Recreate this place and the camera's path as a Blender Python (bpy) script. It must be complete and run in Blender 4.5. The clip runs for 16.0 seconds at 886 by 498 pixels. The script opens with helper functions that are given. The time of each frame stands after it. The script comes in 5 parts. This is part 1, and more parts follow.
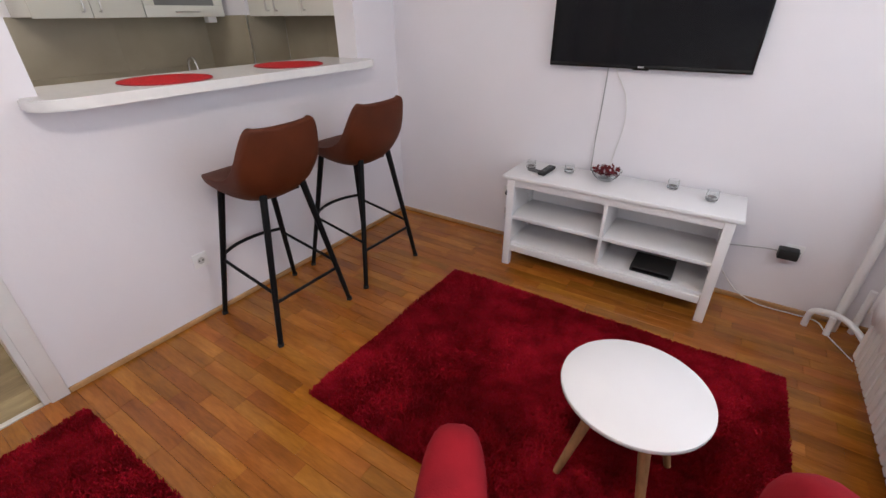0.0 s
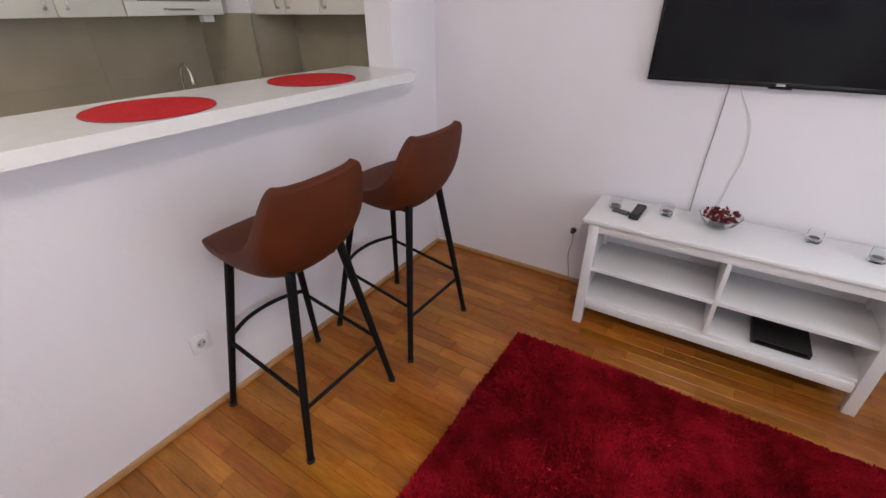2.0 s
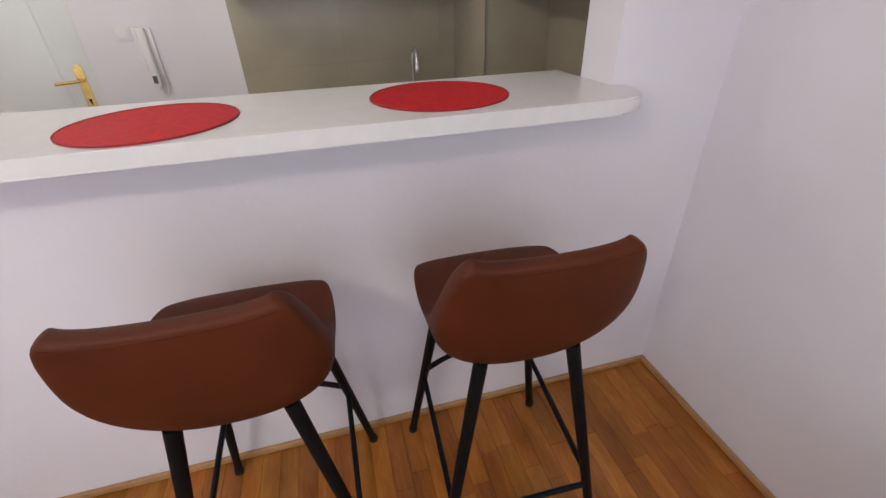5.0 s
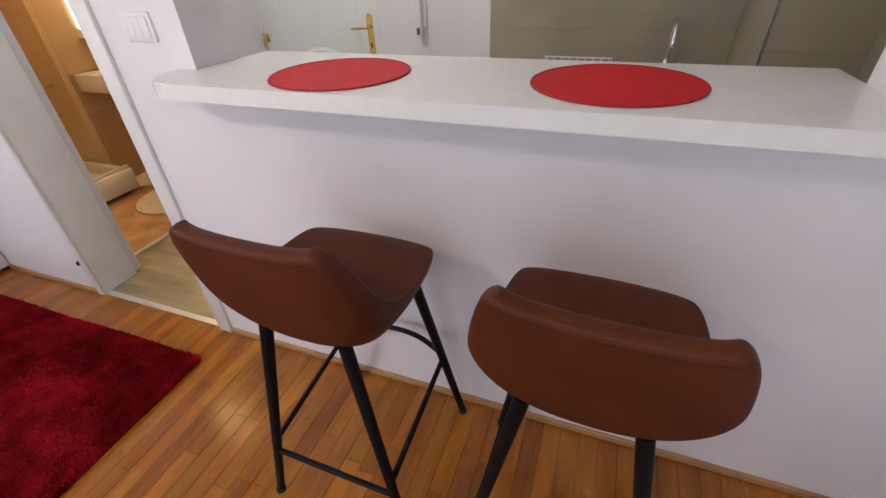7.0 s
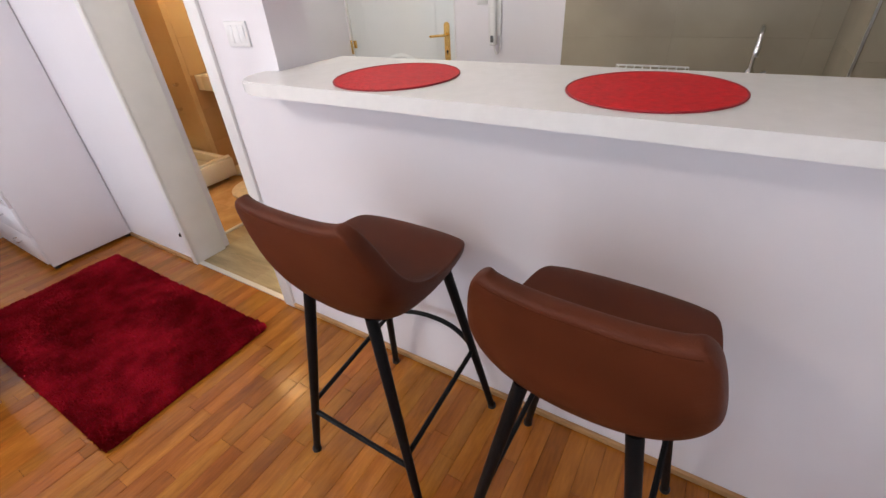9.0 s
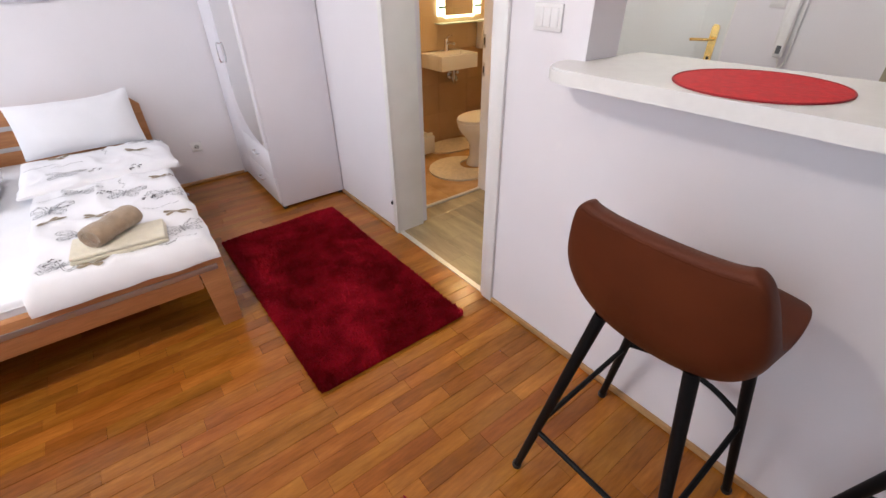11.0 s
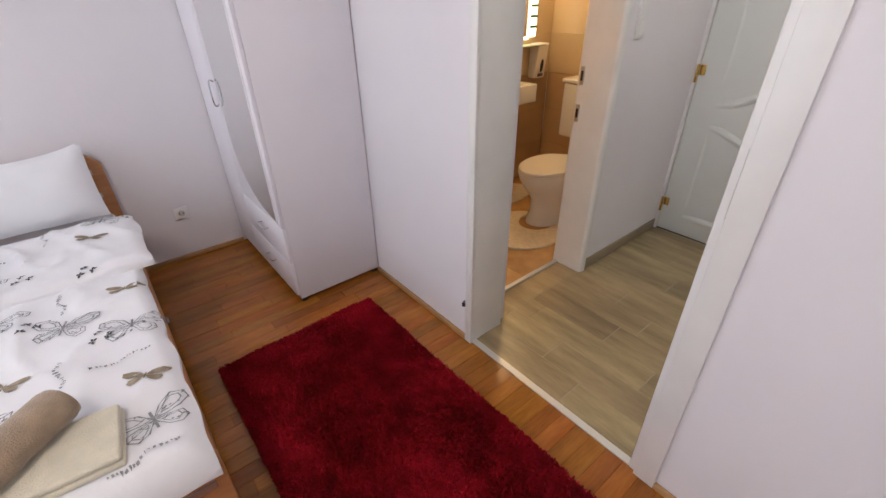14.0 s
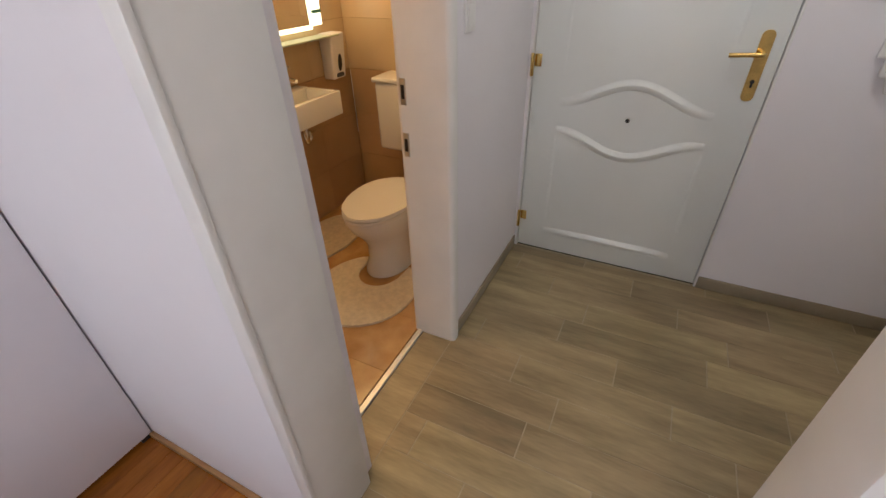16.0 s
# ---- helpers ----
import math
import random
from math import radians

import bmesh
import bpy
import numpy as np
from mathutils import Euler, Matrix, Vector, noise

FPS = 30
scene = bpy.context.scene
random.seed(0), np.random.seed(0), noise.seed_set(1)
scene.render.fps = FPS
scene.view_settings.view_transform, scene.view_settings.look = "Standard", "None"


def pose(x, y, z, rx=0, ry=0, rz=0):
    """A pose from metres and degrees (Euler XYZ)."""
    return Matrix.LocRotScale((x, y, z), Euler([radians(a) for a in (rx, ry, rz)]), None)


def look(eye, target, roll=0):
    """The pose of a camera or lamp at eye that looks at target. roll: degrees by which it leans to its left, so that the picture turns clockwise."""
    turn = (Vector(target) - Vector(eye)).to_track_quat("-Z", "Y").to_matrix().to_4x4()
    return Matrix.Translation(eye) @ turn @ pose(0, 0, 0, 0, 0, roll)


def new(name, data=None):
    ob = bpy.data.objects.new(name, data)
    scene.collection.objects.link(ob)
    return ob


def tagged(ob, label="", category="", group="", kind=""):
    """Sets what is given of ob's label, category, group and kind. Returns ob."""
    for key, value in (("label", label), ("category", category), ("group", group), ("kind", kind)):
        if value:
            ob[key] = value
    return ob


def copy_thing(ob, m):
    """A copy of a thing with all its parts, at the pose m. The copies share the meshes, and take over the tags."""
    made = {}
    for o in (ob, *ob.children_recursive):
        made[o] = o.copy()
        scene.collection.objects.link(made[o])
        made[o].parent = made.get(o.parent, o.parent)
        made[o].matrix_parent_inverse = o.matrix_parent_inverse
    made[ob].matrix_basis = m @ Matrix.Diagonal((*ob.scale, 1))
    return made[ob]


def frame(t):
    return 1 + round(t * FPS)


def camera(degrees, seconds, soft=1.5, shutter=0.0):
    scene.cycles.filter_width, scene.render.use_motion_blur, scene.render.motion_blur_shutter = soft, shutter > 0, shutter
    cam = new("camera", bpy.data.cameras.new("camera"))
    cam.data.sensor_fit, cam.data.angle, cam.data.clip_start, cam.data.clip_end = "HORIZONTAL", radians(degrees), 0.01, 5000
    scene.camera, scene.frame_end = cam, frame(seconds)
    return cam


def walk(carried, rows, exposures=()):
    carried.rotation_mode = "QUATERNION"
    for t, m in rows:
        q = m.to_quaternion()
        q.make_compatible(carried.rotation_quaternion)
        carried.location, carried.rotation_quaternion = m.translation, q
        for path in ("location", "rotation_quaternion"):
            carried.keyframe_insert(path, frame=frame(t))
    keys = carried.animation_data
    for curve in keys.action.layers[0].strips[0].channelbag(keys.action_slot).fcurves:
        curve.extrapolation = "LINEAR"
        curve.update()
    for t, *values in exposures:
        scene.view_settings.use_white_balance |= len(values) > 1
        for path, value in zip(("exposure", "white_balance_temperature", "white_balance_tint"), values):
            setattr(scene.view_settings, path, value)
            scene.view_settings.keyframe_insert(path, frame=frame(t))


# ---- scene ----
cam = camera(92.3, 16.0)
PATH = [
    (0, (0.348, 0.206, 1.482), (-0.621, 1.664, 0.514), -0.6),
    (0.5, (0.176, 0.323, 1.489), (-0.807, 1.781, 0.536), -1.8),
    (1, (0.061, 0.42, 1.504), (-0.915, 1.86, 0.518), -1.6),
    (1.5, (-0.127, 0.497, 1.505), (-1.046, 1.981, 0.529), -1.7),
    (2, (-0.291, 0.557, 1.508), (-1.232, 2.02, 0.521), -0.5),
    (2.5, (-0.365, 0.746, 1.489), (-1.471, 2.06, 0.463), -1.4),
    (3, (-0.413, 0.967, 1.498), (-1.71, 2.079, 0.458), -1.6),
    (3.5, (-0.496, 1.134, 1.47), (-1.87, 2.156, 0.436), -2.0),
    (6, (-0.773, 1.853, 1.482), (-2.447, 1.757, 0.392), -1.8),
    (6.5, (-0.802, 1.868, 1.481), (-2.425, 1.551, 0.356), -2.2),
    (7, (-0.793, 1.964, 1.485), (-2.324, 1.353, 0.353), -2.6),
    (7.5, (-0.772, 2.059, 1.479), (-2.243, 1.306, 0.353), -2.6),
    (8, (-0.765, 2.108, 1.482), (-2.216, 1.288, 0.376), -3.2),
    (8.2, (-0.768, 2.118, 1.489), (-2.214, 1.278, 0.391), -3.6),
    (10.3, (-0.689, 1.911, 1.484), (-1.871, 0.737, 0.378), -2.1),
    (10.5, (-0.638, 1.839, 1.481), (-1.765, 0.61, 0.378), -1.7),
    (11, (-0.559, 1.662, 1.474), (-1.573, 0.325, 0.384), -0.8),
    (11.5, (-0.511, 1.543, 1.478), (-1.426, 0.146, 0.377), -0.3),
    (12, (-0.557, 1.364, 1.455), (-1.494, -0.081, 0.438), 0.7),
    (12.5, (-0.613, 1.173, 1.465), (-1.472, -0.313, 0.437), -1.1),
    (13, (-0.653, 0.976, 1.46), (-1.588, -0.476, 0.451), -0.2),
    (13.5, (-0.671, 0.778, 1.454), (-1.74, -0.599, 0.474), -0.8),
    (14, (-0.769, 0.615, 1.438), (-1.846, -0.72, 0.41), -1.0),
    (14.5, (-0.974, 0.443, 1.429), (-2.065, -0.86, 0.375), -0.8),
    (15, (-1.141, 0.325, 1.433), (-2.313, -0.876, 0.345), -0.8),
    (15.5, (-1.313, 0.142, 1.409), (-2.726, -0.771, 0.327), -1.1),
    (16, (-1.486, 0.078, 1.435), (-2.96, -0.675, 0.312), -1.5),
]
walk(cam, [(t, look(eye, target, roll)) for t, eye, target, roll in PATH], [(0.0, -0.12), (2.5, -0.08), (3.5, -0.02), (6.0, -0.03), (7.0, -0.05), (8.0, 0.22), (10.5, 0.17), (12.0, 0.0), (13.0, -0.18), (14.5, -0.18), (16.0, -0.30)])

# ---- world, sun and lamps ----
world = bpy.data.worlds.new("sky")
scene.world = world
world.use_nodes = True
wn = world.node_tree.nodes
sky = wn.new("ShaderNodeTexSky")
sky.sky_type, sky.sun_disc = "NISHITA", False
sky.sun_elevation, sky.sun_rotation = radians(40), radians(250)
wn["Background"].inputs["Strength"].default_value = 0.12
world.node_tree.links.new(sky.outputs[0], wn["Background"].inputs[0])


def lamp(name, kind, m, energy, color, **more):
    data = bpy.data.lights.new(name, kind)
    data.energy, data.color = energy, color
    if kind == "AREA":
        data.shape = "RECTANGLE"
        data.size, data.size_y = more["size"]
    elif kind == "SUN":
        data.angle = radians(0.5)
    else:
        data.shadow_soft_size = more["size"]
    ob = new(name, data)
    ob.matrix_world = m
    return ob


lamp("sun", "SUN", look((-6, 3, 7), (0, 0, 0)), 2.5, (1, 0.95, 0.88))
# skylight area lamps in the openings of the two unseen, added east windows
for wy, watts in ((1.60, 18), (-1.15, 23)):
    lamp("window_light", "AREA", look((1.34, wy, 1.60), (-1.5, wy, 1.1)), watts, (0.86, 0.91, 1.0), size=(1.65, 1.4))
# unseen living room lamp, placed and tuned to balance the walls
lamp("ceiling_light", "POINT", pose(0.02, 0.42, 2.36), 39, (1.0, 0.92, 0.86), size=0.10)
# added bathroom fill besides the mirror lamp, from an unseen ceiling lamp
lamp("bath_light", "POINT", pose(-2.45, -1.22, 2.36), 10, (1.0, 0.60, 0.24), size=0.07)
lamp("mirror_light", "POINT", pose(-3.40, -1.64, 1.975), 14, (1.0, 0.66, 0.30), size=0.04)
# added fill for hall and kitchen, from an unseen ceiling lamp
lamp("hall_light", "POINT", pose(-2.75, 0.55, 2.33), 12, (0.97, 0.97, 0.92), size=0.09)


# ---- materials ----
def material(name, color, rough=0.5, metal=0.0, vary=0.0, scale=8.0, bump=0.0, bscale=60.0, by_piece=0.0, island=0.0,
             coat=0.0, stretch=(1, 1, 1), color2=None, detail=4.0, trans=0.0, emit=None, sheen=0.0, rvary=0.0, grain=0.0, spec=0.5):
    m = bpy.data.materials.new(name)
    m.use_nodes = True
    nt = m.node_tree
    n, l = nt.nodes, nt.links
    b = n["Principled BSDF"]
    b.inputs["Roughness"].default_value = rough
    b.inputs["Metallic"].default_value = metal
    b.inputs["Specular IOR Level"].default_value = spec
    b.inputs["Coat Weight"].default_value = coat
    b.inputs["Coat Roughness"].default_value = 0.12
    b.inputs["Transmission Weight"].default_value = trans
    b.inputs["Sheen Weight"].default_value = sheen
    if emit:
        b.inputs["Emission Color"].default_value = (*emit[0], 1)
        b.inputs["Emission Strength"].default_value = emit[1]
    tc = n.new("ShaderNodeTexCoord")
    mp = n.new("ShaderNodeMapping")
    mp.inputs["Scale"].default_value = stretch
    src = n.new("ShaderNodeNewGeometry").outputs["Position"]
    l.new(src, mp.inputs["Vector"])
    last = None
    if vary or color2:
        t = n.new("ShaderNodeTexNoise")
        t.inputs["Scale"].default_value, t.inputs["Detail"].default_value = scale, detail
        l.new(mp.outputs[0], t.inputs["Vector"])
        r = n.new("ShaderNodeValToRGB")
        a = color
        c = color2 or tuple(min(1, x * (1 + vary)) for x in color)
        if not color2:
            a = tuple(x * (1 - vary) for x in color)
        r.color_ramp.elements[0].position, r.color_ramp.elements[1].position = 0.35, 0.65
        r.color_ramp.elements[0].color, r.color_ramp.elements[1].color = (*a, 1), (*c, 1)
        l.new(t.outputs["Fac"], r.inputs[0])
        last = r.outputs[0]
        if rvary:
            mr = n.new("ShaderNodeMapRange")
            mr.inputs["To Min"].default_value, mr.inputs["To Max"].default_value = rough - rvary, rough + rvary
            l.new(t.outputs["Fac"], mr.inputs["Value"])
            l.new(mr.outputs[0], b.inputs["Roughness"])
    if grain:
        g = n.new("ShaderNodeTexNoise")
        g.inputs["Scale"].default_value, g.inputs["Detail"].default_value = 1.0, 6.0
        mg = n.new("ShaderNodeMapping")
        mg.inputs["Scale"].default_value = tuple(16 * s for s in stretch)
        l.new(src, mg.inputs["Vector"])
        l.new(mg.outputs[0], g.inputs["Vector"])
        mx = n.new("ShaderNodeMix")
        mx.data_type, mx.blend_type = "RGBA", "MULTIPLY"
        mx.inputs[0].default_value = 1.0
        rr = n.new("ShaderNodeMapRange")
        rr.inputs["From Min"].default_value, rr.inputs["From Max"].default_value = 0.3, 0.7
        rr.inputs["To Min"].default_value, rr.inputs["To Max"].default_value = 1 - grain, 1.0
        l.new(g.outputs["Fac"], rr.inputs["Value"])
        l.new(rr.outputs[0], mx.inputs[7])
        if last:
            l.new(last, mx.inputs[6])
        else:
            mx.inputs[6].default_value = (*color, 1)
        last = mx.outputs[2]
    if by_piece or island:
        ran = n.new("ShaderNodeObjectInfo").outputs["Random"] if by_piece else n.new("ShaderNodeNewGeometry").outputs["Random Per Island"]
        amount = by_piece or island
        h = n.new("ShaderNodeHueSaturation")
        mr = n.new("ShaderNodeMapRange")
        mr.inputs["To Min"].default_value, mr.inputs["To Max"].default_value = 1 - amount, 1 + amount
        l.new(ran, mr.inputs["Value"])
        l.new(mr.outputs[0], h.inputs["Value"])
        # a second draw from the same number turns the hue
        fr = n.new("ShaderNodeMath")
        fr.operation = "MULTIPLY"
        fr.inputs[1].default_value = 37.7
        fc = n.new("ShaderNodeMath")
        fc.operation = "FRACT"
        hr = n.new("ShaderNodeMapRange")
        hr.inputs["To Min"].default_value, hr.inputs["To Max"].default_value = 0.5 - 0.03 * amount, 0.5 + 0.03 * amount
        l.new(ran, fr.inputs[0])
        l.new(fr.outputs[0], fc.inputs[0])
        l.new(fc.outputs[0], hr.inputs["Value"])
        l.new(hr.outputs[0], h.inputs["Hue"])
        if last:
            l.new(last, h.inputs["Color"])
        else:
            h.inputs["Color"].default_value = (*color, 1)
        last = h.outputs[0]
    if last:
        l.new(last, b.inputs["Base Color"])
    else:
        b.inputs["Base Color"].default_value = (*color, 1)
    if bump:
        t2 = n.new("ShaderNodeTexNoise")
        t2.inputs["Scale"].default_value, t2.inputs["Detail"].default_value = bscale, 5.0
        l.new(mp.outputs[0], t2.inputs["Vector"])
        bp = n.new("ShaderNodeBump")
        bp.inputs["Strength"].default_value, bp.inputs["Distance"].default_value = bump, 0.004
        l.new(t2.outputs["Fac"], bp.inputs["Height"])
        l.new(bp.outputs[0], b.inputs["Normal"])
    return m


WALL = material("white wall paint", (0.79, 0.765, 0.80), 0.62, vary=0.02, scale=1.5, bump=0.25, bscale=35)
CEIL = material("ceiling paint", (0.82, 0.80, 0.80), 0.7, vary=0.02, scale=2, bump=0.1)
LACQ = material("white lacquered wood", (0.80, 0.79, 0.80), 0.32, vary=0.015, scale=5, bump=0.05, bscale=90)
TRIM = material("white gloss door paint", (0.78, 0.77, 0.755), 0.30, vary=0.03, scale=6, bump=0.12, bscale=30)
DOORW = material("satin white door skin", (0.74, 0.765, 0.755), 0.28, vary=0.015, scale=3, bump=0.06, bscale=50)
WARD = material("white wardrobe board", (0.82, 0.80, 0.85), 0.45, vary=0.015, scale=3, bump=0.05, bscale=120)
STONE = material("white counter laminate", (0.80, 0.785, 0.765), 0.26, vary=0.02, scale=25, bump=0.03)
LEATHER = material("brown leatherette", (0.090, 0.0205, 0.0068), 0.50, vary=0.12, scale=7, bump=0.3, bscale=420, rvary=0.05, spec=0.18)
SEAM = material("dark brown stitching", (0.070, 0.0165, 0.0060), 0.8, spec=0.1)
BLACK = material("black powder-coated steel", (0.006, 0.006, 0.0065), 0.5, bump=0.1, bscale=300, spec=0.15)
RUBBER = material("black rubber", (0.014, 0.014, 0.014), 0.6)
GREYP = material("grey plastic", (0.10, 0.10, 0.105), 0.45)
SCREEN = material("black glossy screen", (0.004, 0.004, 0.005), 0.10, spec=0.22)
BEZEL = material("black gloss bezel", (0.007, 0.007, 0.007), 0.2, spec=0.3)
PILE = material("red rug pile", (0.255, 0.0030, 0.011), 0.95, color2=(0.47, 0.008, 0.024), vary=0.1, scale=11, detail=5, island=0.10, spec=0.15)
BACKING = material("red rug backing", (0.22, 0.003, 0.010), 0.9, vary=0.15, scale=30, spec=0.1)
MATRED = material("red woven placemat", (0.60, 0.006, 0.014), 0.6, vary=0.12, scale=60, bump=0.5, bscale=160, spec=0.2)
MATEDGE = material("dark red placemat edge", (0.33, 0.008, 0.016), 0.6)
ARMRED = material("red velvet upholstery", (0.26, 0.008, 0.016), 0.8, vary=0.15, scale=9, bump=0.3, bscale=240, spec=0.15)
BEECH = material("beech veneer", (0.50, 0.215, 0.085), 0.38, color2=(0.58, 0.27, 0.115), scale=3, stretch=(1, 9, 9), bump=0.05, grain=0.18)
OAKLEG = material("oiled oak", (0.42, 0.22, 0.10), 0.5, color2=(0.52, 0.29, 0.14), scale=6, stretch=(6, 6, 1), grain=0.25)
SILVER = material("brushed aluminium", (0.55, 0.54, 0.55), 0.38, metal=0.85, bump=0.1, bscale=200)
CHROME = material("chrome", (0.75, 0.75, 0.76), 0.08, metal=1.0)
STEEL = material("brushed steel", (0.6, 0.59, 0.57), 0.3, metal=1.0)
BRASS = material("polished brass", (0.78, 0.55, 0.20), 0.2, metal=1.0, vary=0.1, scale=30)
LINEN = material("white bed linen", (0.80, 0.80, 0.835), 0.8, vary=0.02, scale=6, bump=0.8, bscale=9, sheen=0.2)
PRINTBASE = material("printed cotton cover", (0.80, 0.79, 0.815), 0.8, vary=0.03, scale=5, bump=1.0, bscale=9, sheen=0.2)
TAUPE = material("taupe print", (0.30, 0.235, 0.165), 0.85, vary=0.25, scale=50)
INK = material("grey print", (0.27, 0.27, 0.285), 0.85, vary=0.3, scale=60)
DARKINK = material("black print", (0.05, 0.045, 0.05), 0.85)
TOWELB = material("brown terry towel", (0.34, 0.245, 0.165), 0.9, vary=0.12, scale=30, bump=0.9, bscale=260, sheen=0.4)
TOWELC = material("cream terry towel", (0.72, 0.66, 0.52), 0.9, vary=0.05, scale=30, bump=0.9, bscale=260, sheen=0.4)
CERAM = material("white glazed ceramic", (0.80, 0.79, 0.76), 0.12, vary=0.01, scale=4)
SEATP = material("white seat plastic", (0.78, 0.76, 0.72), 0.25)
PLASTIC = material("white plastic", (0.80, 0.79, 0.79), 0.35)
GLASS = material("clear glass", (0.95, 0.97, 0.97), 0.02, trans=1.0)
SOCKET_SHADE = material("socket plastic with recess shade", (0.50, 0.49, 0.48), 0.4)
SMOKE = material("cabinet glass", (0.20, 0.20, 0.20), 0.1)
MIRROR = material("mirror", (0.86, 0.87, 0.86), 0.02, metal=1.0)
POTP = material("dried red petals", (0.15, 0.006, 0.009), 0.7, vary=0.5, scale=90, island=0.35)
WAX = material("burnt tealight", (0.13, 0.105, 0.10), 0.45)
CORD = material("grey cable", (0.35, 0.34, 0.34), 0.5)
CORDW = material("white cable", (0.72, 0.70, 0.68), 0.5)
KITCH = material("cream gloss kitchen front", (0.74, 0.735, 0.67), 0.22, vary=0.015, scale=3)
KTILE = material("taupe kitchen tile", (0.37, 0.325, 0.245), 0.25, vary=0.05, scale=4, by_piece=0.03, bump=0.03)
PGROUT = material("pale floor grout", (0.38, 0.32, 0.22), 0.85, vary=0.1, scale=40)
BTILEB = material("brown bathroom tile", (0.44, 0.285, 0.155), 0.2, color2=(0.50, 0.33, 0.185), scale=3, by_piece=0.05, bump=0.03)
GROUT = material("beige grout", (0.26, 0.215, 0.15), 0.85, vary=0.1, scale=40)
BTILE = material("beige bathroom tile", (0.56, 0.41, 0.245), 0.2, color2=(0.62, 0.47, 0.29), scale=3, by_piece=0.05, bump=0.03)
BFLOOR = material("ochre marble tile", (0.46, 0.255, 0.10), 0.14, color2=(0.62, 0.39, 0.18), scale=7, detail=8, by_piece=0.06)
PARQ = material("oak parquet", (0.310, 0.099, 0.011), 0.18, color2=(0.445, 0.160, 0.022), scale=2.4, stretch=(1, 6, 1), by_piece=0.22, bump=0.06, bscale=24, grain=0.26, rvary=0.06, spec=0.4)
PARQJ = material("oak parquet strip", (0.310, 0.099, 0.011), 0.18, color2=(0.445, 0.160, 0.022), scale=2.4, stretch=(1, 6, 1), island=0.22, bump=0.06, bscale=24, grain=0.26, rvary=0.06, spec=0.4)
GAPM = material("dark parquet joint", (0.19, 0.078, 0.020), 0.8, vary=0.2, scale=30)
BASEW = material("oak skirting strip", (0.44, 0.235, 0.10), 0.35, color2=(0.53, 0.30, 0.135), scale=5, grain=0.2, by_piece=0.05)
HTILE = material("wood-look floor tile", (0.240, 0.182, 0.096), 0.30, color2=(0.400, 0.308, 0.170), scale=2.0, stretch=(7, 1, 1), by_piece=0.2, bump=0.08, bscale=12, grain=0.12)
HSKIRT = material("wood-look skirting tile", (0.26, 0.21, 0.145), 0.4, color2=(0.33, 0.27, 0.19), scale=3)
METALSTRIP = material("aluminium threshold", (0.72, 0.71, 0.69), 0.35, metal=0.6, bump=0.1)
CANVAS = material("lilac canvas print", (0.36, 0.30, 0.46), 0.7, color2=(0.86, 0.85, 0.90), scale=6, bump=0.2, bscale=400)
PETALW = material("white petal print", (0.80, 0.80, 0.84), 0.7, vary=0.1, scale=14)
PETALY = material("yellow petal print", (0.72, 0.60, 0.14), 0.7, vary=0.2, scale=30)
PETALP = material("dark purple print", (0.10, 0.06, 0.14), 0.7, vary=0.3, scale=20)
PETALB = material("pale blue print", (0.42, 0.58, 0.72), 0.7, vary=0.2, scale=30)
SHEER = material("white curtain cloth", (0.80, 0.78, 0.80), 0.8, vary=0.03, scale=8, bump=0.3, bscale=120)
BATHMAT = material("cream bath mat", (0.72, 0.63, 0.48), 0.95, vary=0.08, scale=40, bump=0.8, bscale=200)
BULB = material("warm lamp glass", (1, 0.9, 0.7), 0.4, emit=((1.0, 0.80, 0.50), 9.0))
COLDBULB = material("lamp diffuser", (1, 0.96, 0.9), 0.4, emit=((1.0, 0.90, 0.75), 6.0))
MIRLAMP = material("mirror side lamp", (0.9, 1.0, 0.9), 0.4, emit=((1.0, 0.95, 0.70), 3.0))
FROST = material("frosted green glass", (0.50, 0.56, 0.44), 0.35, vary=0.03, scale=8)
LAMPGREEN = material("green glass strip", (0.10, 0.30, 0.22), 0.2)
DARKGL = material("dark window slot", (0.02, 0.018, 0.016), 0.3)


# ---- mesh helpers ----
def box(bm, x0, x1, y0, y1, z0, z1, bevel=0.0, seg=2):
    r = bmesh.ops.create_cube(bm, size=1.0)
    vs = r["verts"]
    for v in vs:
        v.co = Vector((x0 + (v.co.x + 0.5) * (x1 - x0), y0 + (v.co.y + 0.5) * (y1 - y0), z0 + (v.co.z + 0.5) * (z1 - z0)))
    if bevel:
        es = list({e for v in vs for e in v.link_edges})
        bmesh.ops.bevel(bm, geom=es, offset=bevel, segments=seg, profile=0.5, affect="EDGES")
    return bm


def lathe(bm, prof, seg=32, at=(0, 0, 0), cap=True):
    rings = []
    for r, z in prof:
        rings.append([bm.verts.new((at[0] + r * math.cos(2 * math.pi * k / seg), at[1] + r * math.sin(2 * math.pi * k / seg), at[2] + z)) for k in range(seg)])
    for a, b in zip(rings, rings[1:]):
        for k in range(seg):
            bm.faces.new((a[k], a[(k + 1) % seg], b[(k + 1) % seg], b[k]))
    if cap:
        bm.faces.new(rings[0][::-1])
        bm.faces.new(rings[-1])
    return bm


